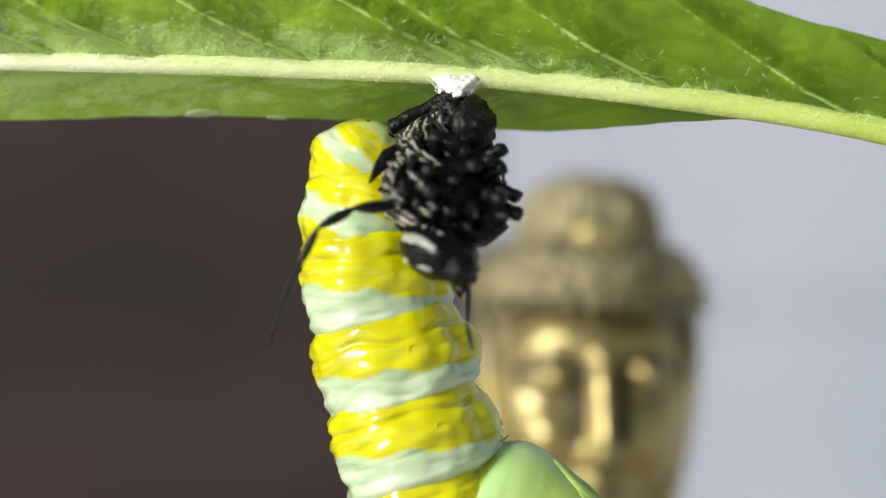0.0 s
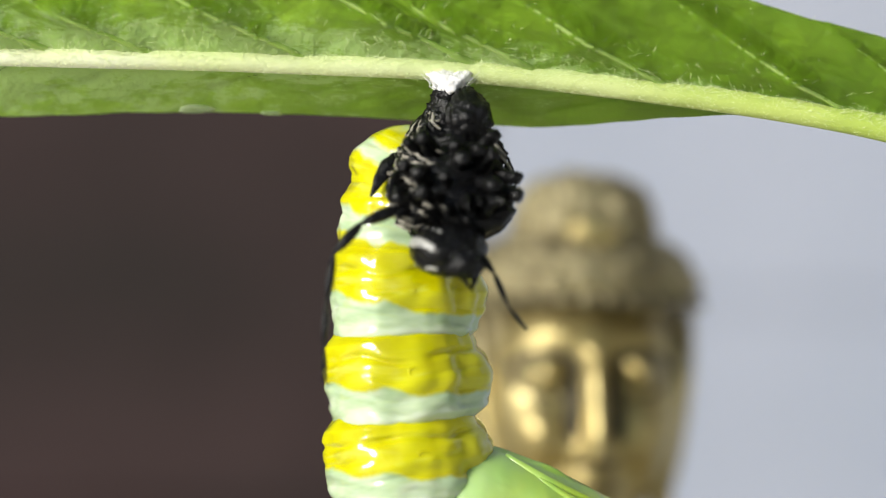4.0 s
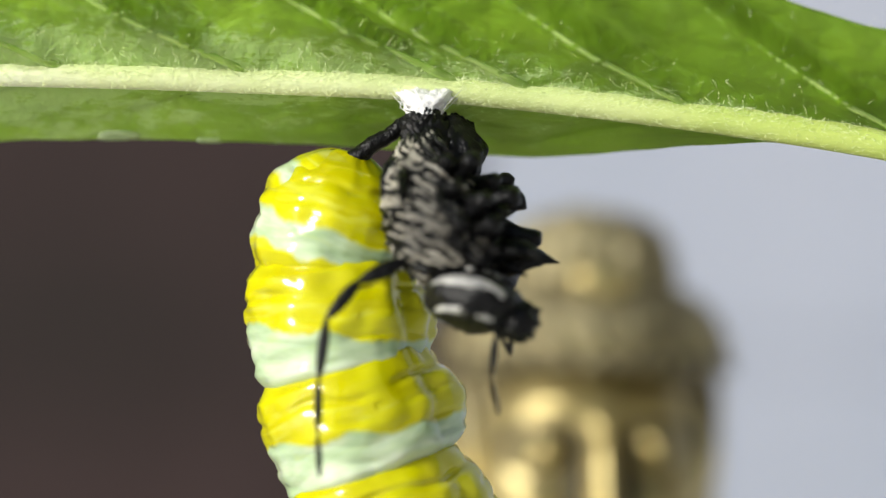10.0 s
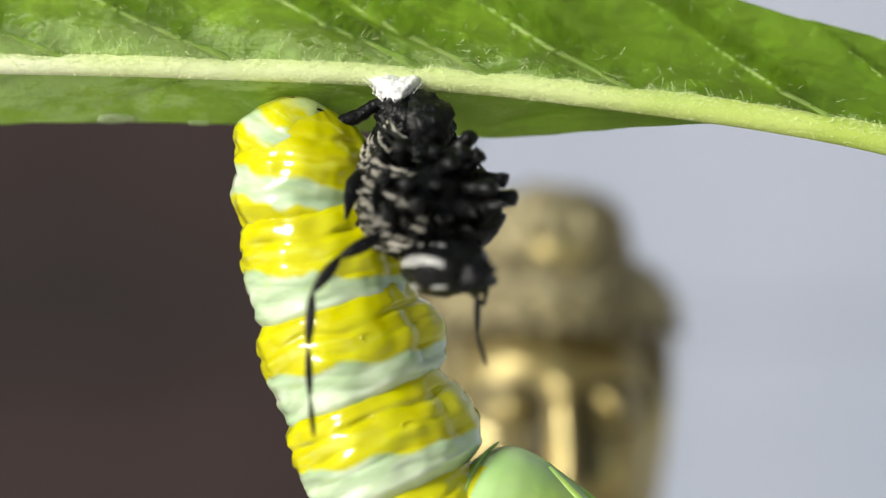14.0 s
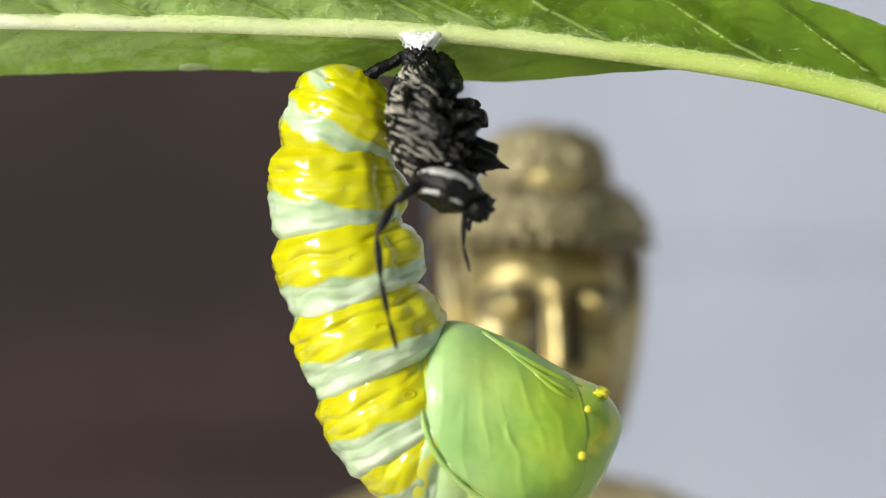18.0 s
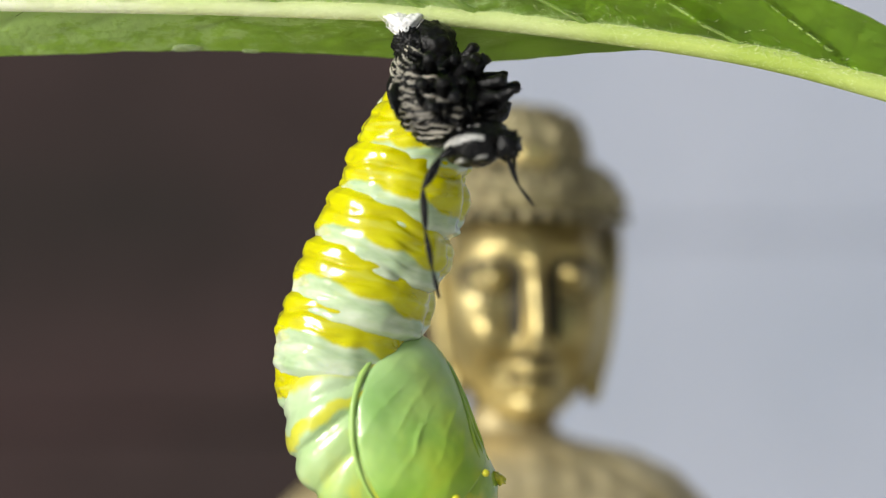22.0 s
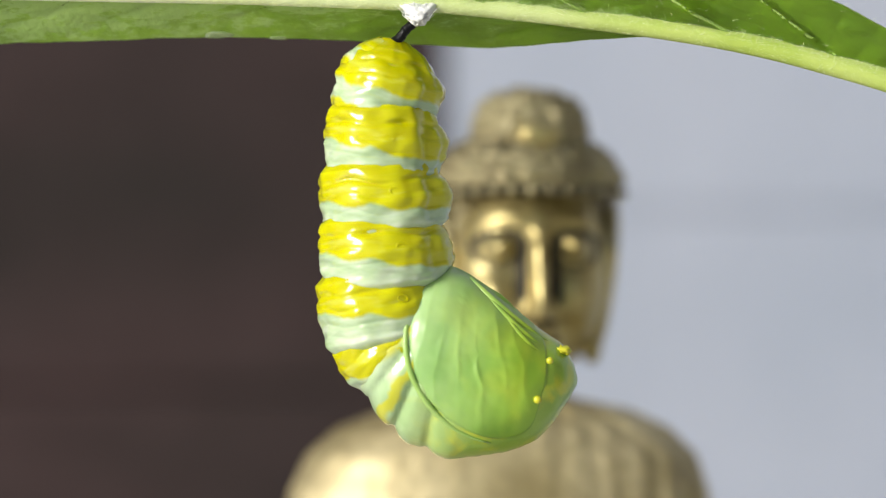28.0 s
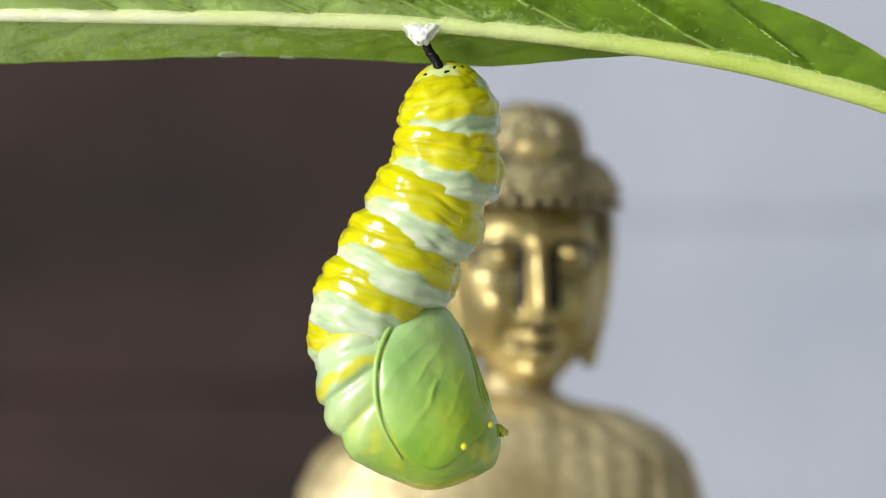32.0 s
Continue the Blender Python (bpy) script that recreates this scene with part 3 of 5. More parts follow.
# ---- silk pad ----
silk = empty("silk_pad", PAD, "white silk pad spun on the leaf's midrib", "silk")
bm = bmesh.new()
ball(bm, (0, -0.0004, -0.0001), (0.00115, 0.0010, 0.0009), 40, 24, lambda d, p: p + d * (0.0003 * noise.noise(d * 4) + 0.00016 * noise.noise(d * 11)) + Vector((0.0006 * d.x * max(0, d.z + 0.3), 0, 0.0005 * abs(d.x) ** 2)))
part("wad", bm, M_SILK, silk)
for k in range(110):
    bm = bmesh.new()
    a = rnd.uniform(-1, 1)
    x0 = rnd.uniform(-0.8, 0.8)
    p0 = Vector((x0, -0.9, -0.3 + rnd.uniform(-0.35, 0.5)))
    p2 = Vector((x0 + a * 1.25, -0.6 - rnd.random() * 0.4, 0.35 + rnd.uniform(0, 0.65) * (1 - 0.3 * abs(a))))
    mid = (p0 + p2) / 2 + Vector((rnd.gauss(0, 0.2), -0.2, rnd.gauss(-0.1, 0.2)))
    tube(bm, [p0 * MM, mid * MM, p2 * MM], [0.000014, 0.000016, 0.000008], 4)
    part("thread", bm, M_SILK, silk)


# ---- the pupa ----
pupa = empty("butterfly_pupa", PAD, "wet yellow and mint banded butterfly pupa hanging from the leaf", "pupa")
RADII = [4.05, 4.35, 4.8, 5.2, 5.35, 5.15, 4.7]


def ring_mesh(k):
    """A bulging ring of the abdomen, 7 mm long about its middle, lobed on the belly; the first one closes into a dome."""
    bm = bmesh.new()
    r0 = RADII[k]
    grid = []
    n_h, seg = 84, 104
    for j in range(n_h + 1):
        h = j / n_h
        z = 3.8 - 7.7 * h
        if k == 0:
            z = 1.95 - 6.0 * h
            r = r0 * max(0.0, 1 - (1 - min(1, h / 0.93)) ** 2.3) ** 0.52 * (1 - 0.9 * max(0.0, h - 0.55))
        else:
            # the pale lower end laps over the next ring's yellow girdle
            bow = (z / 3.4) ** 1.6 if z > 0 else 0.12 * min(1, -z / 2.2) ** 2 + max(0.0, (-z - 2.2) / 0.7) ** 1.4
            bow = min(1.25, bow)
            r = r0
            if k == 1:
                r *= 1 - 0.46 * max(0.0, (z - 0.2) / 3.6) ** 1.6
            if k == 6:
                r *= 1 - 0.30 * max(0.0, (0.8 - z) / 4.0) ** 1.2
            r -= r0 * 0.16 * max(0.0, abs(z) - 2.9)
        row = []
        for i in range(seg):
            a = math.tau * i / seg
            ca, sa = math.cos(a), math.sin(a)
            zz = z + 0.22 * math.sin(a * 2 + k) + 0.75 * noise.noise(Vector((ca * 1.5, sa * 1.5, 5 * k)))
            dip = 0.75 * max(0.0, 0.85 + 1.9 * noise.noise(Vector((ca * 2.1, sa * 2.1, k * 3 + 1))))
            dip_b = 0.75 * max(0.0, 0.7 + 1.9 * noise.noise(Vector((ca * 2.1, sa * 2.1, k * 3 + 31))))
            taper = 0.06 * max(0.0, -ca) * max(0.0, (z + 1.5) / 5.3) if k == 1 else 0.0
            w = 1 - taper + 0.02 * noise.noise(Vector((ca * 1.6, sa * 1.6, z * 0.9 + 9 * k)))
            front = max(0.0, ca)
            if k:
                notch = 0.145 + 0.055 * ca
                rise = -r0 * notch * bow
                # a thin upper roll, the proud yellow girdle, the swollen pale band below
                rise += 0.14 / (1 + math.exp(-(zz + 0.2) / 0.12))
                rise -= 0.26 * dip * math.exp(-((zz - 1.75) / 0.22) ** 2) + 0.12 * dip_b * math.exp(-((zz - 0.6) / 0.16) ** 2)
                rise -= 0.18 * dip_b * math.exp(-((zz + 1.7) / 0.24) ** 2) + 0.10 * dip * math.exp(-((zz + 0.75) / 0.14) ** 2)
                rise += 0.20 * noise.noise(Vector((ca * 3.1, sa * 3.1, z * 0.9 + 4 * k))) + 0.035 * noise.noise(Vector((ca * 7, sa * 7, z * 1.6 + 4 * k)))
                # pleats that run lengthwise, deepest towards the belly
                rise -= (0.03 + 0.12 * front) * max(0.0, noise.noise(Vector((ca * 6.5, sa * 6.5, z * 0.25 + 7 * k)))) ** 0.7 * 1.4
                off = (a + math.pi) % math.tau - math.pi + 0.15
                rise += 0.42 * math.exp(-(off / 0.50) ** 2) * math.exp(-(abs(z + 0.2) / 1.5) ** 3) * (1 + 0.5 * noise.noise(Vector((k * 1.7, sa * 2, z * 0.6))))
                rise -= 0.30 * math.exp(-((off + 0.62) / 0.13) ** 2) * math.exp(-(z / 2.0) ** 4)
            else:
                rise = (0.16 * noise.noise(Vector((ca * 2.2, sa * 2.2, z * 1.0))) - 0.16 * dip * math.exp(-((zz - 0.1) / 0.2) ** 2) - 0.20 * dip_b * math.exp(-((zz + 2.1) / 0.22) ** 2)) * min(1, r / 2)
                rise -= 0.22 * max(0.0, noise.noise(Vector((ca * 4.5, sa * 4.5, 2)))) * math.exp(-((z - 0.6) / 1.2) ** 2) * min(1, r / 2)
            rr = max(0.02, r * w + rise)
            row.append(Vector((rr * ca, rr * sa * 0.96, z)) * MM)
        grid.append(row)
    vs = quads(bm, grid, True)
    cap(bm, vs[0], True)
    cap(bm, vs[-1])
    bmesh.ops.recalc_face_normals(bm, faces=bm.faces)
    return bm


def loop_mesh():
    """The raised oval lip of a breathing hole."""
    bm = bmesh.new()
    rows = []
    for i in range(20):
        a = math.tau * i / 20
        c = Vector((0.44 * math.cos(a), 0, 0.26 * math.sin(a)))
        o = Vector((math.cos(a), 0, math.sin(a)))
        rows.append([(c + 0.10 * (o * math.cos(q) + Vector((0, 1, 0)) * math.sin(q))) * MM for q in (math.tau * k / 8 for k in range(8))])
    quads(bm, rows + rows[:1], True)
    bmesh.ops.remove_doubles(bm, verts=bm.verts, dist=1e-7)
    return bm


SEGMENTS = [part("abdomen_segment", ring_mesh(k), (M_DOME, M_FIRST)[k] if k < 2 else M_BAND, pupa) for k in range(7)]    # the last lies under the wing's root
for a, far in ((-2.7, 1.3), (-1.15, 1.3), (-0.80, 2.0), (-0.45, 1.4), (-0.1, 1.9), (0.6, 1.4)):
    bm = bmesh.new()
    ball(bm, (0, 0, 0), (0.00020, 0.00042, 0.00015), 12, 8, lambda d, p: p + Vector((0.0004 * (p.y / 0.0004) ** 2, 0, 0)) * 0.4)
    part("spot", bm, M_BLACK, SEGMENTS[0], "short black bar", m=pose(far * MM * math.cos(a), 0.96 * far * MM * math.sin(a), (1.95 - 0.26 * far ** 1.75) * MM, 0, 25, math.degrees(a)))
for k, ob in enumerate(SEGMENTS):
    if 1 < k < 6:
        a = radians(-97 + 5 * k)
        r = RADII[k] - 0.02
        part("spiracle", loop_mesh(), M_BAND, ob, "oval breathing hole with a raised lip", m=pose(r * math.cos(a) * MM, 0.96 * r * math.sin(a) * MM, 0.55 * MM, 0, 20, math.degrees(a) + 90))

# the thorax with head and wing cases: local x runs from the abdomen's end to the head, z to the belly side
BACK_TOP = [(-3.2, 0.0), (-1.5, 1.2), (1, 3.4), (2.4, 5.2), (3.8, 6.3), (5.8, 5.9), (7.9, 4.9), (10.8, 3.3), (13, 1.9), (14.5, 1.3), (15.5, 0.7), (16.1, -0.4), (16.5, -1.5)]
BACK_LOW = [(-3.2, -1.8), (-2.4, -3.6), (-1.1, -4.7), (0.6, -6.9), (3, -8.6), (6.4, -9.5), (9.6, -9.1), (12.9, -7.8), (14.6, -6.4), (15.5, -4.6), (16.1, -3.2), (16.5, -2.1)]
BACK_HALF = [(-3.2, 1.2), (-1.5, 3.2), (0.5, 4.4), (4, 4.8), (9, 4.6), (13, 3.9), (15, 2.9), (16.0, 1.6), (16.5, 0.4)]


def thorax_mesh():
    bm = bmesh.new()
    grid = []
    for i in range(81):
        s = i / 80
        x = -3.2 + 19.7 * s
        top, bot, half = smooth_lerp(x, BACK_TOP, 0.8), smooth_lerp(x, BACK_LOW, 0.8), smooth_lerp(x, BACK_HALF, 0.8)
        mid, tall = (top + bot) / 2, (top - bot) / 2
        blunt = math.sqrt(min(1.0, (16.55 - x) / 0.6))    # the head end rounds off
        tall, half = tall * blunt, half * blunt
        row = []
        for k in range(72):
            a = math.tau * k / 72
            z = mid + tall * math.sin(a)
            # creases of the first rings fan out from the wing's root
            fan = math.degrees(math.atan2(z - 4.5, x - 5.5))
            crease = 1.0
            for c, deep in ((-133, 0.05), (-119, 0.075), (-105, 0.07), (-92, 0.035)):
                crease += deep * (0.35 * math.exp(-((fan - c - 6.5) / 4.0) ** 2) - math.exp(-((fan - c) / 1.7) ** 2))
            w = crease * (1 + 0.03 * noise.noise(Vector((x * 0.35, math.cos(a) * 2, math.sin(a) * 2))) + 0.012 * noise.noise(Vector((x * 1.1, math.cos(a) * 5, math.sin(a) * 5))))
            row.append(Vector((x, half * w * math.cos(a), mid + tall * w * math.sin(a))) * MM)
        grid.append(row)
    vs = quads(bm, grid, True)
    cap(bm, vs[0], True)
    cap(bm, vs[-1])
    bmesh.ops.recalc_face_normals(bm, faces=bm.faces)
    return bm


THORAX = part("thorax", thorax_mesh(), M_THORAX, pupa, "smooth pale green thorax and head")
WING_EDGE = [(3.8, 6.2), (5.8, 5.8), (7.9, 4.8), (10.8, 3.1), (13.0, 1.6), (13.7, -0.8), (13.6, -3.8), (13.1, -6.5), (10.8, -7.4), (8.1, -7.1), (6.0, -6.1), (4.1, -4.3), (2.8, -2.0), (2.4, 0.8), (2.6, 3.5)]
WING = sorted((math.degrees(math.atan2(z + 1.0, x - 8.2)), math.hypot(x - 8.2, z + 1.0)) for x, z in WING_EDGE)
WING = [(d - 360, r) for d, r in WING[-3:]] + WING + [(d + 360, r) for d, r in WING[:3]]


def flank(x, z):
    """How far the thorax reaches sideways at one place of its side view."""
    top, bot = smooth_lerp(x, BACK_TOP, 0.8), smooth_lerp(x, BACK_LOW, 0.8)
    u = (z - (top + bot) / 2) / ((top - bot) / 2)
    return smooth_lerp(x, BACK_HALF, 0.8) * math.sqrt(max(0.0, 1 - u * u))


def wing_on(x, z, sgn, out=0.0):
    """The wing case's surface at one place of its side view."""
    deg = math.degrees(math.atan2(z + 1.0, x - 8.2))
    rho = math.hypot(x - 8.2, z + 1.0) / smooth_lerp(deg, WING, 6)
    lift = max(0.0, 1 - min(1, rho) ** 4) ** (0.6 + 0.7 * max(0.0, min(1.0, (x - 9) / 4)))
    tip = math.atan2(z - 16, x - 5)
    rib = 0.13 * (1 - abs(math.sin(tip * 34 + 1.3 * noise.noise(Vector((x * .35, z * .35, 7)))))) ** 3 * min(1, 2 * lift) * max(0.0, 0.45 + noise.noise(Vector((x * .4, z * .25, 21))))
    y = max(0.9, flank(x, z)) + 0.05 + 0.45 * lift + rib + 0.12 * noise.noise(Vector((x * .5, z * .5, 2))) + 0.03 * noise.noise(Vector((x * 1.5, z * 1.5, 5)))
    return Vector((x, -sgn * (y + out), z)) * MM


def wing_at(deg, rho, sgn):
    r = smooth_lerp((deg + 180) % 360 - 180, WING, 6) * rho
    return wing_on(8.2 + r * math.cos(radians(deg)), -1.0 + r * math.sin(radians(deg)), sgn)


def wing_mesh(sgn):
    """A rounded shield from the head end back over the first rings."""
    bm = bmesh.new()
    grid = [[wing_at(3 * k, 0.02 + 0.98 * (i / 32) ** 0.8, sgn) for k in range(120)] for i in range(33)]
    grid.append([p + Vector((0, sgn * 0.0016, 0)) for p in grid[-1]])
    vs = quads(bm, grid, True)
    cap(bm, vs[0])
    cap(bm, vs[-1])
    bmesh.ops.recalc_face_normals(bm, faces=bm.faces)
    return bm


for sgn in (1, -1):
    part("wing_case", wing_mesh(sgn), M_WING, THORAX, "pale green wing case with faint veins")
    bm = bmesh.new()
    pts = [wing_at(d, 1.06, sgn) for d in range(124, 292, 6)]
    tube(bm, pts, [(0.06 + 0.18 * math.sin(math.pi * i / (len(pts) - 1)) ** 0.7) * MM for i in range(len(pts))], 12)
    part("wing_rim", bm, M_RIM, THORAX, "yellowish raised rim")
    for x0, z0, x1, z1, fat, name in ((6.6, 5.2, 13.6, 1.1, 0.30, "antenna_case"), (8.4, 3.75, 13.5, 0.55, 0.24, "leg_case"), (9.8, 2.6, 13.3, 0.05, 0.20, "leg_case")):
        bm = bmesh.new()
        pts = [wing_on(x0 + (x1 - x0) * f, z0 + (z1 - z0) * f - 0.35 * math.sin(math.pi * f), sgn, -0.2 + 0.14 * f) for f in (k / 18 for k in range(19))]
        tube(bm, pts, [(0.05 + fat * math.sin(math.pi * min(1, i / 18 + 0.12)) ** 0.6) * MM if i < 18 else 0.04 * MM for i in range(19)], 8)
        part(name, bm, M_WING, THORAX)
for x, z, r in ((13.95, -0.5, 0.30), (13.4, -3.8, 0.34)):
    for sgn in (1, -1):
        bm = bmesh.new()
        ball(bm, (0, 0, 0), (r * MM, r * MM * 0.7, r * MM), 10, 8)
        part("gold_dot", bm, M_GOLDDOT, THORAX, "raised yellow dot", m=pose(x * MM, -sgn * (flank(x, z) + (0.45 if x > 13.5 else 0.30)) * MM, z * MM))
for sgn in (1, -1):
    bm = bmesh.new()
    ball(bm, (0, 0, 0), (0.00062, 0.00045, 0.00034), 18, 12, lambda d, p: p + d * 0.00025 * noise.noise(d * 2.5 + Vector((sgn, 0, 0))))
    part("horn", bm, M_GOLDDOT, THORAX, "blunt yellow knob on the head", m=pose(15.0 * MM, -sgn * 1.5 * MM, 0.55 * MM, 0, 0, 0))

# the black stalk by which it hangs
bm = bmesh.new()
tube(bm, [Vector((0.05 * math.sin(i), 0, -0.3 * i)) * MM for i in range(17)], [(0.32 + 0.05 * (i % 2) + 0.010 * i) * MM for i in range(17)], 12)
STALK = part("cremaster", bm, M_BLACK, pupa, "twisted black stalk")


# ---- the cast skin ----
skin = empty("cast_skin", PAD, "crumpled black and white cast caterpillar skin", "skin")


def crumple(c, r, seed, amp, seg=56, rings=40):
    def fn(d, p):
        q = Vector((p.x, p.y, p.z * 1.0)) * 900
        fold = abs(noise.noise(Vector((d.x * 2, d.y * 2, q.z * 0.9 + seed)))) + 0.5 * abs(noise.noise(Vector((d.x * 5, d.y * 5, q.z * 2.2 + seed))))
        return p + d * amp * (fold - 0.35) + Vector((0, 0, amp * 0.4 * noise.noise(q * 0.7)))
    bm = bmesh.new()
    ball(bm, c, r, seg, rings, fn)
    return bm


def husk(rows, seed, amp, seg=120, steps=120):
    """A crumpled tube: rows of depth, sideways centre, forward centre, radius; its wrinkles run round it."""
    bm = bmesh.new()
    grid = []
    s0, s1 = rows[0][0], rows[-1][0]
    for j in range(steps + 1):
        s = s0 + (s1 - s0) * j / steps
        cx, cy, r = (lerp(s, [(q[0], q[i]) for q in rows]) for i in (1, 2, 3))
        row = []
        for i in range(seg):
            a = math.tau * i / seg
            dx, dy = math.cos(a), math.sin(a)
            sl = s + 0.5 * dx + 0.9 * noise.noise(Vector((dx * 1.5, dy * 1.5, seed)))
            wr = abs(noise.noise(Vector((dx * 1.2, dy * 1.2, sl * 1.9 + seed)))) * 1.0 + abs(noise.noise(Vector((dx * 2.4, dy * 2.4, sl * 4.6 + seed)))) * 0.9
            lump = noise.noise(Vector((dx * 1.8 + seed, dy * 1.8, s * 0.45)))
            rr = r + amp * (wr - 0.55) * min(1, r) + 0.65 * lump * min(1, r / 2)
            row.append(Vector((cx + rr * dx, cy + 0.62 * rr * dy, -s + 0.35 * (wr - 0.5))) * MM)
        grid.append(row)
    vs = quads(bm, grid, True)
    cap(bm, vs[0], True)
    cap(bm, vs[-1])
    bmesh.ops.recalc_face_normals(bm, faces=bm.faces)
    return bm


part("neck", husk([(0.3, 0.1, 0, 1.0), (0.9, 0.1, 0, 1.75), (2.2, 0.1, 0, 1.9), (3.2, 0.0, 0, 1.7), (3.6, 0, 0, 0.6)], 3, 0.6, 72, 48), M_BLACK, skin, "glossy black crumpled neck")
BODY = [(1.8, 0, 0, 1.3), (3.0, -0.1, 0.2, 2.2), (4.5, -0.2, 0.3, 3.0), (6.1, -0.2, 0.2, 3.6), (7.8, -0.1, 0, 3.9), (9.3, 0.1, -0.2, 3.7), (10.4, 0.2, -0.4, 2.8), (11.1, 0.2, -0.4, 1.0)]
part("body", husk(BODY, 11, 0.5, 110, 110), M_BLACK, skin, "collapsed black body skin")


def on_body(a, s, out=0.0):
    """A place on the collapsed skin; a turns from its right flank, minus 90 degrees is the belly."""
    cx, cy, r = (lerp(s, [(q[0], q[i]) for q in BODY]) for i in (1, 2, 3))
    return Vector((cx + (r + out) * math.cos(a), cy + (0.66 * r + out) * math.sin(a), -s))


for i in range(300):
    # pleats of the old bands, lying over one another on back and flanks
    flank_side = i % 12 == 0
    a0 = radians(rnd.uniform(-28, 20) if flank_side else rnd.uniform(92, 238))
    s0 = rnd.uniform(2.2, 6.2) if flank_side else rnd.uniform(2.5, 9.9)
    reach = rnd.uniform(0.45, 1.05)
    slope = rnd.gauss(1.3, 0.7)
    lift = rnd.uniform(0.0, 0.38)
    pts, rad = [], []
    fat = rnd.uniform(0.045, 0.115)
    for q in range(12):
        f = q / 11 - 0.5
        s = s0 + slope * f * reach * 1.5 + 0.28 * noise.noise(Vector((f * 5, i * 3.1, 0)))
        pts.append(on_body(a0 + reach * f, max(2.0, min(10.4, s)), lift + 0.30 * noise.noise(Vector((f * 4, i * 1.7, 9)))) * MM)
        rad.append((0.03 + fat * math.sin(math.pi * min(1, max(0, q / 11))) ** 0.5 * (1 + 0.3 * noise.noise(Vector((q * 0.7, i, 4))))) * MM)
    bm = bmesh.new()
    tube(bm, pts, rad, 6)
    part("pleat", bm, M_STREAK if rnd.random() < 0.46 else M_BLACK, skin)
PEG = [(0, 0.52), (0.8, 0.50), (1.5, 0.46), (1.9, 0.52), (2.15, 0.46), (2.25, 0.2)]
for i in range(17):
    # blunt false legs along the belly
    a = radians((-132, -110, -88, -66, -44)[i % 5] + rnd.uniform(-9, 9))
    s = (5.4, 6.8, 8.0, 8.9)[i // 5] + rnd.uniform(-0.3, 0.3)
    w = rnd.uniform(0.75, 1.05)
    bm = bmesh.new()
    bend_ = rnd.uniform(-0.25, 0.25)
    tube(bm, [Vector((x, bend_ * x * x * 0.2, -0.06 * x * x)) * MM * w for x, r in PEG], [r * w * MM for x, r in PEG], 10)
    for v in bm.verts:
        v.co += Vector((noise.noise(v.co * 1700 + Vector((i, 0, 0))), noise.noise(v.co * 1700 + Vector((0, i, 0))), noise.noise(v.co * 1700 + Vector((0, 0, i))))) * 0.00016
    part("proleg", bm, M_BLACK, skin, m=Matrix.Translation(on_body(a, s, -0.5) * MM) @ pose(0, 0, 0, 0, rnd.uniform(-28, 24), math.degrees(a)))
for i in range(11):
    # true legs, drawn to a point
    a = radians(-138 + 8.5 * i + rnd.uniform(-6, 6))
    w = rnd.uniform(0.8, 1.25)
    bm = bmesh.new()
    tube(bm, [Vector(p) * MM * w for p in ((0, 0, 0), (0.6, 0.05, 0.05), (1.2, -0.05, -0.05), (1.8, 0, -0.25), (2.3, 0, -0.6))], [r * w * MM for r in (0.5, 0.56, 0.42, 0.24, 0.03)], 8)
    bmesh.ops.scale(bm, vec=(1, 0.6, 1), verts=bm.verts)
    part("leg", bm, M_BLACK, skin, m=Matrix.Translation(on_body(a, 9.2 + 0.9 * (i % 2) * rnd.uniform(0.6, 1.2), -0.5) * MM) @ pose(0, 0, 0, rnd.uniform(-40, 40), rnd.uniform(-12, 34), math.degrees(a)))
part("fold", crumple((0, 0, 0), (0.0015, 0.0012, 0.0019), 17, 0.0005, 40, 28), M_BLACK, skin, "smooth glossy black fold", m=pose(0.0011, -0.0009, -0.0027))
for a, s, w in ((2.75, 3.6, 0.9), (3.3, 5.0, 1.1), (3.8, 6.6, 0.9)):
    bm = bmesh.new()
    tube(bm, [Vector((0.55 * k, 0.12 * math.sin(2 * k), -0.16 * k * k)) * MM * w for k in range(5)], [r * w * MM for r in (0.3, 0.5, 0.55, 0.36, 0.08)], 9)
    bmesh.ops.scale(bm, vec=(1, 0.4, 1), verts=bm.verts)
    part("flap", bm, M_BLACK, skin, m=Matrix.Translation(on_body(a, s, -0.4) * MM) @ pose(0, 0, 0, 0, 0, math.degrees(a)))
head = part("head_capsule", crumple((0, 0, 0), (0.0025, 0.0027, 0.0017), 40, 0.00035, 56, 36), M_BLACK, skin, "round black head shell", m=pose(-0.0005, -0.0008, -0.0118, 30, 0, 0))
for e0, dip, fat, wide in ((0.40, 0.34, 0.36, 1.05), (-0.55, 0.22, 0.20, 1.2), (1.05, 0.15, 0.11, 0.9)):
    # pale crescents round the cheek
    bm = bmesh.new()
    pts = []
    for k in range(15):
        a = (k / 14 - 0.5) * 2 * wide
        az, el = radians(205) + a, e0 - dip * (a / wide) ** 2
        pts.append(Vector((2.5 * math.cos(az) * math.cos(el), 2.7 * math.sin(az) * math.cos(el), 1.7 * math.sin(el))) * 0.985 * MM)
    tube(bm, pts, [(0.03 + fat * math.sin(math.pi * k / 14) ** 0.8) * MM for k in range(15)], 10)
    for v in bm.verts:
        # pressed flat on to the shell
        q = Vector((v.co.x / 0.0025, v.co.y / 0.0027, v.co.z / 0.0017))
        v.co /= 1 + 0.62 * (q.length - 1) if q.length > 1 else 1
    part("stripe", bm, M_WHITE, head, "greyish white crescent stripe")
bm = bmesh.new()
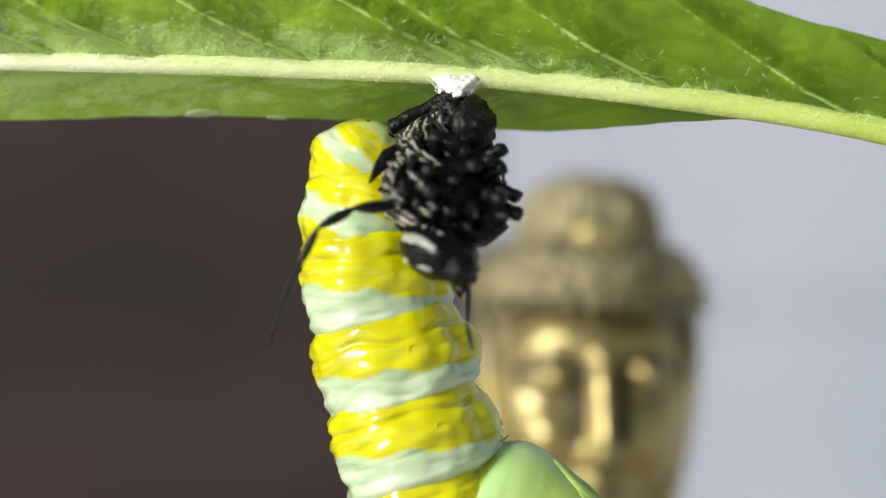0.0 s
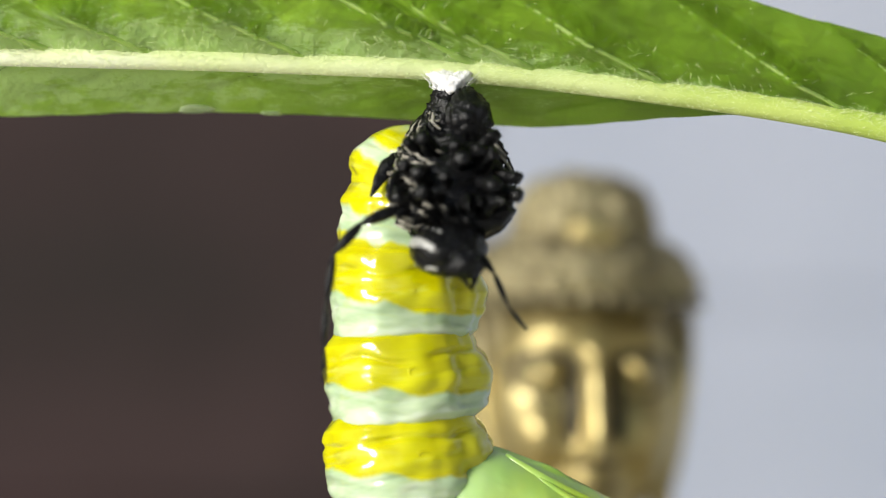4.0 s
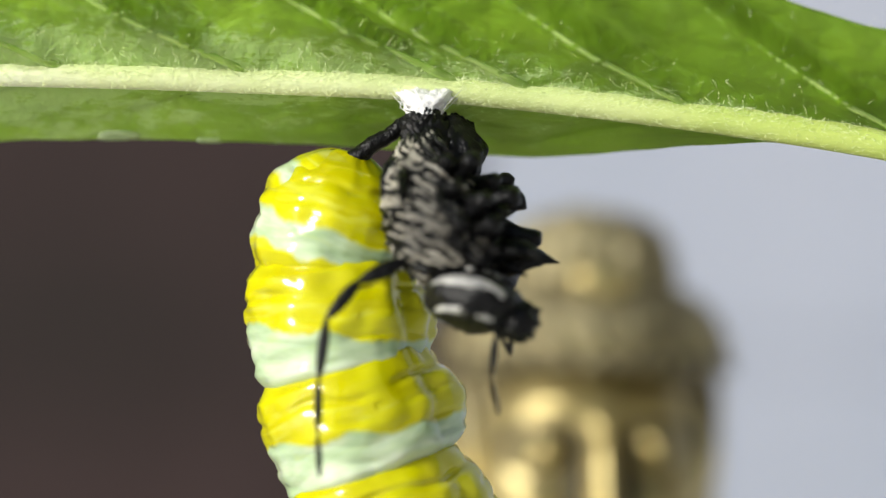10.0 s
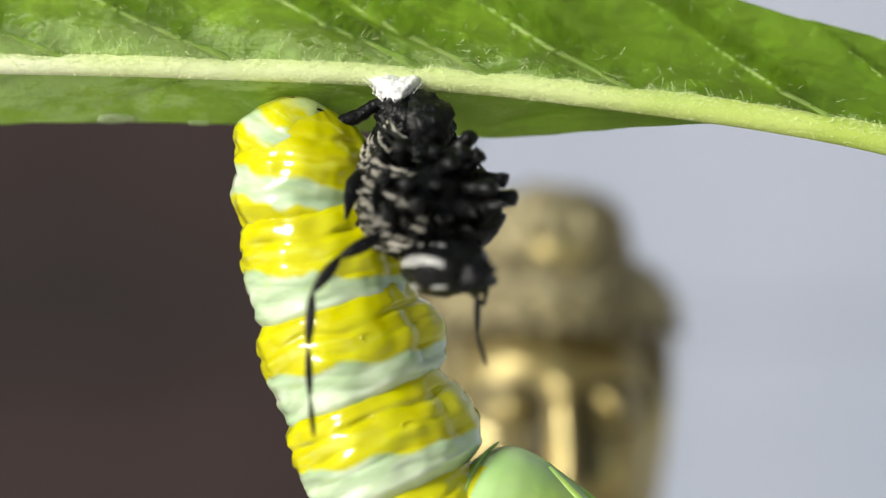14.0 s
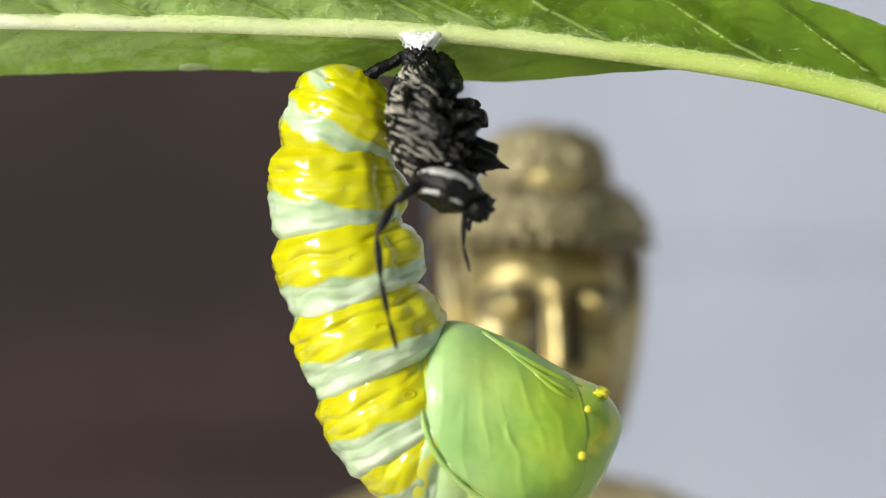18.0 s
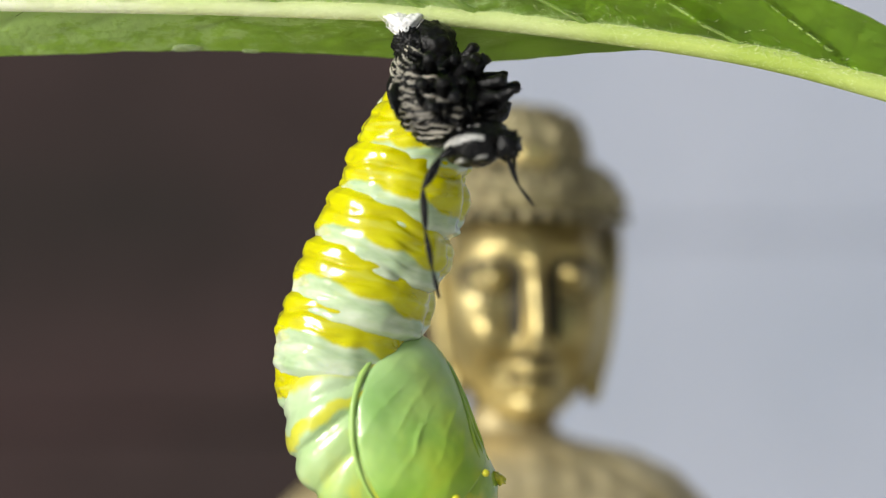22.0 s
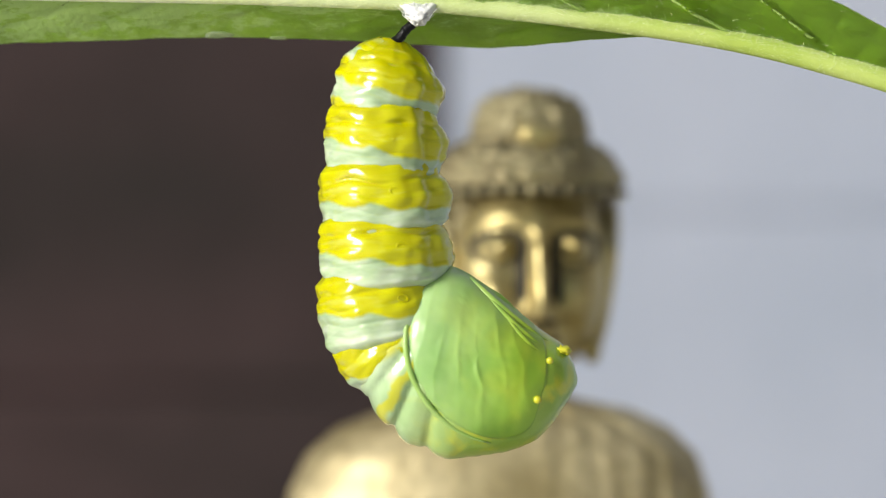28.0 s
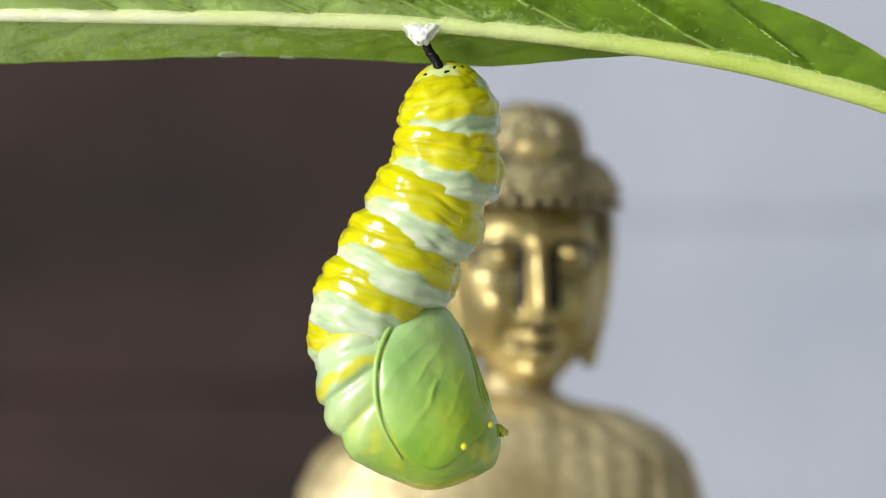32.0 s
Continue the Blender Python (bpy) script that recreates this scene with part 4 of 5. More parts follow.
ball(bm, (0, 0, 0), (0.0010, 0.0009, 0.0009), 22, 16, lambda d, p: p + d * 0.0006 * max(0, noise.noise(d * 4.5)) ** 0.6)
part("mouthpart", bm, M_BLACK, head, "bristly black mouth", m=pose(0.0009, -0.0024, -0.0006))
bm = bmesh.new()
tube(bm, [Vector((0.25 * k - 0.55, -0.55 - 0.1 * math.sin(k), -1.55)) * MM for k in range(6)], [0.20 * MM, 0.30 * MM, 0.32 * MM, 0.32 * MM, 0.3 * MM, 0.2 * MM], 8)
part("stripe", bm, M_WHITE, head, "white band above the jaw", m=pose(0.0012, -0.0004, 0, -30))
bm = bmesh.new()
tri = [Vector(p) * MM for p in ((-0.6, -0.4, -1.5), (0.75, -0.4, -1.3), (0.1, -0.4, -2.7), (-0.6, -0.4, -1.5))]
tube(bm, [tri[i].lerp(tri[i + 1], k / 4) for i in range(3) for k in range(4)] + [tri[0]], [0.14 * MM] * 13, 6)
part("jaw", bm, M_BLACK, head, "small black forked jaw", m=pose(0.0012, -0.0004, -0.0002, -30))


def feeler(pts, fat, label):
    """Jointed and flat: each joint a spindle."""
    bm = bmesh.new()
    path, rad = [], []
    for i in range(len(pts) - 1):
        for k in range(7):
            path.append(Vector(pts[i]).lerp(Vector(pts[i + 1]), k / 7) * MM)
            body = 0.34 + 0.66 * math.sin(math.pi * k / 7) ** 0.8
            rad.append(fat * body * (1 - 0.72 * (i + k / 7) / (len(pts) - 1)) * MM)
    tube(bm, path, rad, 8)
    return part("feeler", bm, M_BLACK, skin, label)


FEELER_A = feeler([(0, 0, 0), (-2.6, -0.8, -0.8), (-4.5, -1.2, -2.5), (-5.3, -1.2, -5.6), (-5.7, -1.2, -8.4), (-5.9, -1.1, -10.9)], 0.46, "long thin jointed black feeler")
FEELER_B = feeler([(0, 0, 0), (1.0, -0.3, -1.6), (1.7, -0.3, -3.8), (2.9, -0.2, -5.6)], 0.33, "short thin black feeler")


# ---- the statue: one plain mesh ----
def statue():
    bm = bmesh.new()

    def g(d, c, w):
        return math.exp(-((d[0] - c[0]) ** 2 + (d[1] - c[1]) ** 2) / (w * w))

    turn = Matrix.Rotation(radians(7), 3, "Z")
    hub = Vector((9.5, 36, 0))

    def place(p):
        return (hub + turn @ (p - hub)) * MM

    def face(d, p):
        x, z = p.x - 9.6, p.z
        out = 0.0
        if d.y < 0.2:
            nose = max(0, 1 - abs(z - 76.4) / 6.2) ** 0.6
            ridge = math.exp(-(x / (0.66 + 0.5 * max(0, (77 - z) / 3))) ** 2)
            out += 2.3 * ridge * nose * (1 if z > 74.6 else max(0, 1 - (74.6 - z) / 0.5))
            for s in (-1, 1):
                out -= 1.5 * g((x, z), (s * 2.7, 80.0), 2.0)
                out += 2.4 * g((x, z), (s * 3.4, 80.7), 1.15)
                brow = 83.4 - 0.16 * (abs(x) - 3) ** 2
                out += 0.22 * math.exp(-((z - brow) / 0.7) ** 2) * math.exp(-((abs(x) - 3.2) / 2.2) ** 4)
                out += 1.2 * g((x, z), (s * 4.2, 76.4), 2.2)
                out -= 0.6 * g((x, z), (s * 2.0, 77.0), 1.4)
                out -= 1.1 * g((x, z), (s * 2.5, 73.6), 1.2)
                out -= 1.0 * g((x, z), (s * 3.4, 71.4), 1.5)
            out += 1.2 * math.exp(-((z - 73.2) / 0.5) ** 2 - (x / 2.1) ** 2) + 1.2 * math.exp(-((z - 71.9) / 0.55) ** 2 - (x / 1.7) ** 2)
            out -= 1.0 * math.exp(-((z - 72.5) / 0.25) ** 2 - (x / 2.0) ** 2) + 0.8 * math.exp(-((z - 71.1) / 0.4) ** 2 - (x / 1.6) ** 2)
            out += 1.1 * g((x, z), (0, 70.0), 1.4)
            out += 0.19 * max(0.0, min(86.5, z) - 80.8)    # the high, upright forehead
            out += 0.5 * g((x, z), (0, 82.4), 1.6)
        return place(Vector((p.x, p.y - out, p.z)))

    ball(bm, (9.6, 35.6, 78.6), (6.9, 6.4, 9.9), 110, 96, face)

    def curls(d, p):
        k = Vector((p.x, p.y, p.z)) * 1.45
        cell_d = noise.voronoi(k)[0][0]
        return place(p + d * (0.5 - 1.1 * cell_d))

    def brim(d, p):
        # the rolled front of the hair overhangs the forehead
        q = p.copy()
        if q.z < 86.6:
            q.z = 86.6 + (q.z - 86.6) * (0.36 if d.y < -0.1 else 0.36 + 0.64 * min(1.0, (d.y + 0.1) / 0.5))
        return curls(d, q)

    ball(bm, (9.5, 36.2, 86.6), (8.5, 8.6, 4.7), 150, 110, brim, 1)
    ball(bm, (9.5, 38.6, 82.0), (7.7, 6.6, 7.5), 90, 60, curls, 1)
    for i in range(27):
        # a row of beads along the hair's rim
        a = radians(-90 + (i - 13) * 5.6)
        ball(bm, (9.5 + 8.5 * math.cos(a), 36.2 + 8.6 * math.sin(a), 85.9 - 0.4 * math.cos(a) ** 2), (0.58, 0.5, 0.5), 10, 7, lambda d, p: place(p), 0 if i % 2 else 1)
    def knot(d, p):
        return curls(d, Vector((9.7, 36.2, 90.4)) + Vector([r * math.copysign(abs(c) ** 0.8, c) for r, c in zip((5.2, 5.0, 4.5), d)]))

    ball(bm, (9.7, 36.2, 90.5), (5.1, 5.0, 4.7), 110, 70, knot, 1)
    ball(bm, place(Vector((9.7, 30.7, 90.7))) / MM, (2.1, 1.3, 1.35), 20, 14, lambda d, p: p * MM, 0)
    for s in (-1, 1):
        ball(bm, (9.5 + s * 6.8, 36.4, 78.0), (1.15, 2.3, 7.4), 18, 24, lambda d, p: place(p + Vector((s * 0.13 * (p.z - 78), 0, 0))), 0)
        ball(bm, (9.5 + s * 5.7, 35.6, 72.0), (0.9, 1.3, 1.6), 14, 10, lambda d, p: place(p), 0)
    # patina and painted shade in the hollows: beside the nose, between the lips, under the hair's rim; the hair's dull
    # gold before the ears
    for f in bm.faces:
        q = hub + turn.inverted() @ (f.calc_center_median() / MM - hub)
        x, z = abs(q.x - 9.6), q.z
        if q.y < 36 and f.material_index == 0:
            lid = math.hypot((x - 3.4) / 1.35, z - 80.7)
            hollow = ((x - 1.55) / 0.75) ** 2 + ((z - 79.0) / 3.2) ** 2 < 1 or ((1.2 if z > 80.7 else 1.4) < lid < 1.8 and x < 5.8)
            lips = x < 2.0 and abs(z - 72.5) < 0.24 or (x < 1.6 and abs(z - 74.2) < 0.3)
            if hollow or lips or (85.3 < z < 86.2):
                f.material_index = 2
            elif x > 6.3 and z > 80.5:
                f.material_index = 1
    rows = []
    prof = [(70.5, 3.6, 3.6, 8.8), (68.2, 3.7, 3.7, 8.6), (67.4, 5.6, 4.8, 8.2), (66.4, 11.0, 6.4, 7.8), (64.8, 14.8, 7.8, 7.4), (62.4, 17.4, 8.8, 7.2),
            (59.0, 18.8, 9.6, 7.0), (52, 19.4, 10.2, 7.0), (44, 18.2, 10.5, 7.0), (34, 17.0, 10.5, 7.0), (26, 19, 12, 7.0), (21, 26, 17, 7.0), (14, 31, 20, 7), (9, 30, 20, 7)]
    for z, rx, ry, cx in prof:
        row = []
        for i in range(96):
            a = math.tau * i / 96
            cx_, sy = math.cos(a), math.sin(a)
            p = Vector((cx + rx * math.copysign(abs(cx_) ** 0.85, cx_), 38 + ry * math.copysign(abs(sy) ** 0.9, sy), z))
            if z < 67 and sy < 0.3:
                p.y -= 0.42 * math.sin(p.x * 2.3 + z * 0.12) * (1 if p.x > 10 else 0.25)
            row.append(p * MM)
        rows.append(row)
    fine = []
    for a, b in zip(rows, rows[1:]):
        for k in range(4):
            fine.append([p.lerp(q, k / 4) for p, q in zip(a, b)])
    fine.append(rows[-1])
    vs = quads(bm, fine, True, 3)
    cap(bm, vs[0], True)
    cap(bm, vs[-1])
    rows = [[Vector((7 + rx * math.cos(math.tau * i / 64), 38 + ry * math.sin(math.tau * i / 64), z)) * MM for i in range(64)]
            for z, rx, ry in ((0, 34, 23), (1.5, 34.5, 23.5), (3, 33, 22), (6, 32, 21), (8, 34, 23), (9.6, 33.5, 22.5))]
    vs = quads(bm, rows, True)
    cap(bm, vs[0], True)
    cap(bm, vs[-1])
    bmesh.ops.recalc_face_normals(bm, faces=bm.faces)
    return bm


tagged(part("buddha_statue", statue(), [M_GOLD, M_GOLDDARK, M_PATINA_SHADE, M_ROBE], None, "small aged golden seated statue with curled hair and topknot"), category="statue")
cam.data.dof.focus_object = silk


# ---- what moves ----
ROWS = {}
# how far the short feeler swings out
OUT = [(0, -20), (1, -25), (2, 0), (3, -20), (4, 5), (7, -25), (8, 0), (9, -25), (10, -25), (11, -10), (12, -15), (13, -25), (16, -15), (17, -10), (18, -20), (19, -6), (20, -10), (21, -20), (22, -2), (23, 5), (24, -40), (25, -40)]
# how far the long feeler hangs inward
OUT_LONG = [(0, -12), (1, 0), (2, -6), (3, 0), (4, 5), (7, -6), (8, 4), (9, 5), (12, 5), (12.5, 14), (13, 5), (15.5, 10), (16, 5), (16.5, 22), (17, 28), (17.5, 14), (18, 18), (18.5, 10), (19, 12), (19.5, 18), (20, 20), (20.5, 6), (21, 46), (21.5, 30), (22, 12), (22.5, 14), (23, 30), (23.5, 34), (24, 4), (25, 12)]
# how the cast skin turns about its own length: 0 shows its belly, 66 its flank
TURN = [(0, 15), (0.5, 30), (1, 50), (1.5, 30), (2, 25), (2.5, 35), (3, 50), (3.5, 5), (4, 0), (4.5, 45), (6.5, 8), (7, 60), (7.5, 60), (8, 66), (8.5, 12), (9, 66), (9.2, 66), (9.6, 20), (9.8, 15), (10, 60), (10.5, 35),
        (11, 20), (11.5, 60), (12, 66), (12.5, 66), (13, 60), (13.5, 12), (15.5, 45), (16, 62), (16.5, 60), (17, 25), (17.5, 62), (18, 66), (18.5, 40), (18.7, 55), (19, 66), (19.5, 62), (20, 55), (21, 55), (21.5, 40), (22, 35),
        (22.5, 15), (22.8, 5), (23, 0), (23.5, 60), (24, -25), (24.5, 50)]
# when the first rings are pulled up over the dome
PULL = [(0, 0), (9, 0), (9.6, 1), (10.5, 1), (11, 0.5), (12, 1), (13, 0.8), (17, 0.7), (18, 1), (18.6, 0.6), (19, 0), (19.5, 0.5), (20, 1), (21, 1), (22, 0), (23, 0.5), (24, 0), (26, 0.5), (26.5, 1), (27, 0), (27.5, 0.6), (28, 1), (28.5, 0.6), (29, 0), (30, 0), (31, 0.8), (32, 0.6)]


def spine(a, p1, p2, j, u):
    """A point of the smooth line through the four, with its direction (u from 0 at the top to 1)."""
    pts = [a + (a - p1) * 0.6, a, p1, p2, j, j + (j - p2)]
    k = min(2, int(max(0.0, u) * 3))
    f = u * 3 - k
    q0, q1, q2, q3 = pts[k:k + 4]

    def at(f):
        return 0.5 * (2 * q1 + (q2 - q0) * f + (2 * q0 - 5 * q1 + 4 * q2 - q3) * f * f + (3 * q1 - q0 - 3 * q2 + q3) * f ** 3)
    return at(f), (at(f + 0.02) - at(f - 0.02)).normalized()


def bend(t, ax, az, x1, z1, x2, z2, jx, jz, tilt, twist, swing):
    """The pupa's line at one moment, in mm from the pad: top, two points of the abdomen, its end; the thorax's tilt below level; the cast skin's swing."""
    a, p1, p2, j = (Vector((x, 1.0, z)) for x, z in ((ax, az), (x1, z1), (x2, z2), (jx, jz)))
    drawn = max(0.0, min(1.0, (tilt - 5) / 35))    # drawn out at full length
    for k, ob in enumerate(SEGMENTS):
        gap = lerp(t, [(0, 0.2), (18.5, 0.2), (22, 0.178), (32, 0.178)])
        pulled = lerp(t, PULL) * 0.06 * max(0, 1 - (k - 1) / 4)
        c, d = spine(a, p1, p2, j, 0.21 + gap * (min(k, 5) - 1) - pulled if k else 0.07)
        e = Vector((math.cos(radians(tilt)), 0, -math.sin(radians(tilt))))
        if k == 5:
            d = (0.85 * d + 0.15 * e).normalized()
        if k == 6:
            c, d = c + 3.9 * (0.85 * d + 0.35 * e).normalized(), (0.6 * d + 0.5 * e).normalized()
        if k < 6:
            d = (d * (1 - 0.4 * drawn) + Vector((0, 0, -0.4 * drawn))).normalized()
        up = -d
        if k < 3:
            away = math.atan2(-a.x, -a.z) - math.atan2(up.x, up.z)
            away = max(-1.2, min(1.2, away)) * (0.44, 0.24, 0.10)[k]
            up = Vector((up.x * math.cos(away) + up.z * math.sin(away), up.y, up.z * math.cos(away) - up.x * math.sin(away)))
        if 0 < k < 6:
            # the rings lie a little higher on the belly while it is drawn in
            rise = radians((0, 3, 6, 7, 7, 5)[k]) * (1 - drawn)
            up = Vector((up.x * math.cos(rise) - up.z * math.sin(rise), up.y, up.z * math.cos(rise) + up.x * math.sin(rise)))
        turn = Matrix((Vector((0, 1, 0)).cross(up), Vector((0, 1, 0)), up)).transposed().to_4x4()
        ROWS.setdefault(ob, []).append((t, Matrix.Translation(c * MM) @ turn @ pose(0, 0, 0, 24 * drawn if k == 0 else 0, 0, twist + (36 * drawn if 0 < k < 6 else 0))))
    ROWS.setdefault(THORAX, []).append((t, Matrix.Translation(j * MM) @ pose(0, 0, 0, 0, tilt, 0) @ pose(0, 0, 0, -24 * drawn, 0, 0)))
    lean = math.degrees(math.atan2(ax, -min(-1.2, az)))
    ROWS.setdefault(STALK, []).append((t, pose(0, 0, -0.0003, 0, -max(-62, min(62, lean)), 0)))
    if t < 25.2:
        spun = lerp(t, TURN)
        hang = pose(0, 0, 0, 0, -swing, 0) @ pose(0, 0, 0, -22) @ pose(0, 0, 0, 0, 0, spun)
        ROWS.setdefault(skin, []).append((t, Matrix.Translation(PAD) @ hang))
        f = lerp(t, [(0, 0.0), (16, 0.0), (17, 1.0), (18.5, 1.0), (19, 1.8), (25, 1.8)])
        for ob, at in ((FEELER_A, Vector((-0.0034 + 0.0009 * spun / 66 + 0.0015 * f, -0.0020, -0.0093 - 0.0022 * min(1, f)))), (FEELER_B, Vector((0.0012, -0.0018, -0.0123)))):
            out = lerp(t, OUT if ob is FEELER_B else OUT_LONG)
            ROWS.setdefault(ob, []).append((t, Matrix.Translation(pose(0, 0, 0, 0, 0, -spun) @ at) @ hang.inverted() @ pose(0, 0, 0, 0, -0.2 * swing - out, 0)))


def motions():
    # how the body bends
    bend(0, -5.3, -2.6, -5.4, -10.7, -3.4, -19.2, -1.3, -27.6, 14, 0, -4)
    bend(0.5, -5.5, -3.4, -3.9, -11.7, -2.8, -20.1, -1.5, -29.3, 12, 0, 5.7)
    bend(1, -4.6, -3.0, -3.7, -11.1, -2.3, -19.3, -0.6, -27.5, 14, 0, 10.5)
    bend(1.5, -3.9, -4.4, -2.2, -12.7, -1.7, -21.2, -1.3, -30.4, 25, 0, 12)
    bend(2, -3.6, -4.0, -2.3, -12.3, -1.8, -20.8, -1.6, -30.1, 25, 0, 6)
    bend(2.5, -5.7, -3.3, -3.6, -11.6, -2.1, -19.9, -0.2, -28.9, 12, 0, 2)
    bend(3, -4.9, -3.3, -3.6, -11.8, -2.2, -20.3, -1.0, -28.7, 14, 0, 10.5)
    bend(3.5, -3.7, -3.4, -2.2, -11.7, -1.6, -20.2, -1.0, -29.4, 25, 0, 2.5)
    bend(4, -2.4, -3.0, -2.8, -11.7, -2.7, -20.7, -2.4, -29.7, -5, 0, 2.5)
    bend(4.5, -4.4, -3.8, -3.1, -12.2, -3.1, -20.7, -3.0, -29.9, 25, 0, 9.5)
    bend(5, -4.9, -3.3, -3.6, -11.8, -2.2, -20.3, -1.0, -28.7, 14, 0, 10)
    bend(5.5, -1.6, -3.8, -2.5, -12.6, -4.0, -21.2, -4.8, -30.1, 30, 0, 24)
    bend(6, -5.7, -2.0, -4.6, -10.4, -2.4, -18.6, 0.2, -27.4, 12, 0, 8)
    bend(6.5, -3.6, -3.3, -1.9, -11.7, -1.7, -20.2, -1.6, -29.4, 25, 0, 6)
    bend(7, -3.2, -3.6, -3.4, -11.8, -3.3, -20.5, -2.3, -29.0, 14, 0, 15)
    bend(7.5, -5.7, -2.0, -4.6, -10.4, -2.4, -18.6, 0.2, -27.4, 12, 0, 6)
    bend(8, -0.9, -4.0, -2.4, -12.6, -3.9, -21.2, -4.7, -30.1, 30, 0, 24)
    bend(8.5, -3.0, -2.2, -1.8, -10.6, -1.3, -19.0, -0.6, -28.3, 25, 0, 11)
    bend(9, -2.3, -3.5, -3.1, -11.8, -3.3, -20.3, -3.5, -28.8, 15, 0, 15.5)
    bend(9.2, -1.9, -3.8, -2.6, -12.2, -4.0, -20.6, -5.2, -29.9, 25, 0, 23)
    bend(9.6, -2.7, -1.8, -1.8, -10.3, -1.7, -18.7, -1.6, -28.0, 25, 0, 12)
    bend(9.8, -4.4, -1.2, -2.9, -9.6, -0.1, -17.6, 2.8, -26.2, 12, 0, 10)
    bend(10, -4.3, -2.9, -4.7, -10.9, -2.6, -19.0, -0.1, -27.8, 12, 0, 12)
    bend(10.5, -1.9, -3.2, -1.8, -11.7, -2.3, -20.2, -3.1, -29.4, 25, 0, 25)
    bend(11, -2.8, -1.5, -3.7, -9.6, -2.4, -18.3, -0.6, -27.4, 12, 0, 3)
    bend(11.5, -2.9, -3.5, -3.6, -12.0, -5.2, -20.3, -7.0, -29.5, 25, 0, 24)
    bend(12, -4.4, -1.5, -4.8, -9.4, -2.4, -17.3, 1.0, -25.8, 12, 0, 8)
    bend(12.5, -1.7, -3.8, -2.7, -12.2, -4.8, -20.4, -7.3, -29.5, 25, 0, 28.5)
    bend(13, -3.0, -2.9, -4.3, -11.2, -2.7, -19.6, -0.5, -27.9, 0, 0, 14)
    bend(13.5, -2.1, -2.3, -1.7, -10.8, -2.0, -19.2, -2.1, -28.5, 25, 0, 11)
    bend(14, -5.7, -0.8, -4.3, -9.2, -1.8, -17.3, 1.4, -25.8, 12, 0, 17)
    bend(14.5, -1.9, -3.2, -1.8, -11.7, -2.3, -20.2, -3.1, -29.4, 25, 0, 22)
    bend(15, -5.6, -2.0, -6.2, -10.2, -4.7, -18.3, -2.5, -26.3, -2, 0, 20)
    bend(15.5, -3.3, -2.0, -3.6, -9.3, -4.0, -16.6, -2.9, -23.9, 35, 0, 13.5)
    bend(16, -4.2, -2.9, -5.4, -10.6, -4.4, -18.5, -2.5, -26.4, 10, 0, 10)
    bend(16.5, -0.8, -4.9, -2.0, -12.2, -4.7, -19.2, -6.4, -26.4, 50, 0, 41)
    bend(17, -5.3, -1.3, -5.9, -9.7, -4.0, -18.0, -1.6, -26.3, -2, 0, 4)
    bend(17.5, -3.6, -3.7, -4.0, -11.0, -4.0, -18.4, -3.3, -25.7, 40, 0, 18.5)
    bend(18, -4.7, -2.1, -6.2, -10.2, -4.6, -18.3, -2.0, -26.3, -2, 0, 7.5)
    bend(18.5, -5.9, -0.9, -6.2, -9.1, -4.3, -17.0, -1.6, -24.8, -4, 0, 4.5)
    bend(18.7, -3.2, -3.5, -3.4, -10.5, -4.2, -17.4, -4.3, -24.3, 40, 0, 26)
    bend(19, 0.8, -4.5, 0.9, -11.7, -1.7, -18.2, -4.6, -24.9, 43, 0, 49)
    bend(19.5, -4.4, -2.3, -5.3, -10.5, -5.0, -18.7, -4.1, -26.8, 12, 0, 18)
    bend(20, -5.3, -1.2, -7.6, -9.3, -4.7, -17.8, -1.4, -26.1, -9, 26, 4)
    bend(20.5, -0.8, -5.1, -0.7, -12.3, -3.5, -19.0, -5.6, -25.9, 46, 0, 41)
    bend(21, -4.4, -1.8, -6.3, -9.6, -4.6, -17.7, -2.5, -25.7, -4, 0, 15)
    bend(21.5, -6.0, -1.1, -6.0, -9.7, -4.0, -18.1, -1.6, -26.3, -14, 26, 5)
    bend(22, 1.5, -4.1, 0.3, -11.6, -2.5, -18.6, -5.3, -25.5, 39, 0, 31)
    bend(22.5, 1.9, -4.6, 0.3, -12.0, -2.7, -18.9, -5.0, -26.1, 44, 0, 21)
    bend(22.8, -4.2, -2.5, -5.5, -10.7, -4.5, -18.9, -2.8, -27.0, 4, 0, 3.5)
    bend(23, -4.0, -1.5, -5.0, -10.3, -3.2, -18.8, -2.1, -27.5, -8, 26, -6)
    bend(23.5, -3.4, -2.7, -4.3, -10.5, -4.1, -18.3, -3.1, -26.0, 14, 0, 17.5)
    bend(24, 0.8, -3.8, 0.5, -11.6, -2.4, -18.8, -5.4, -26.1, 38, 0, 65)
    bend(24.5, -5.5, -1.1, -6.6, -9.8, -4.1, -18.4, -1.2, -26.9, -10, 0, 8)
    bend(25, 0.8, -3.8, 0.3, -11.6, -2.9, -18.8, -6.0, -26.1, 38, 0, 30)
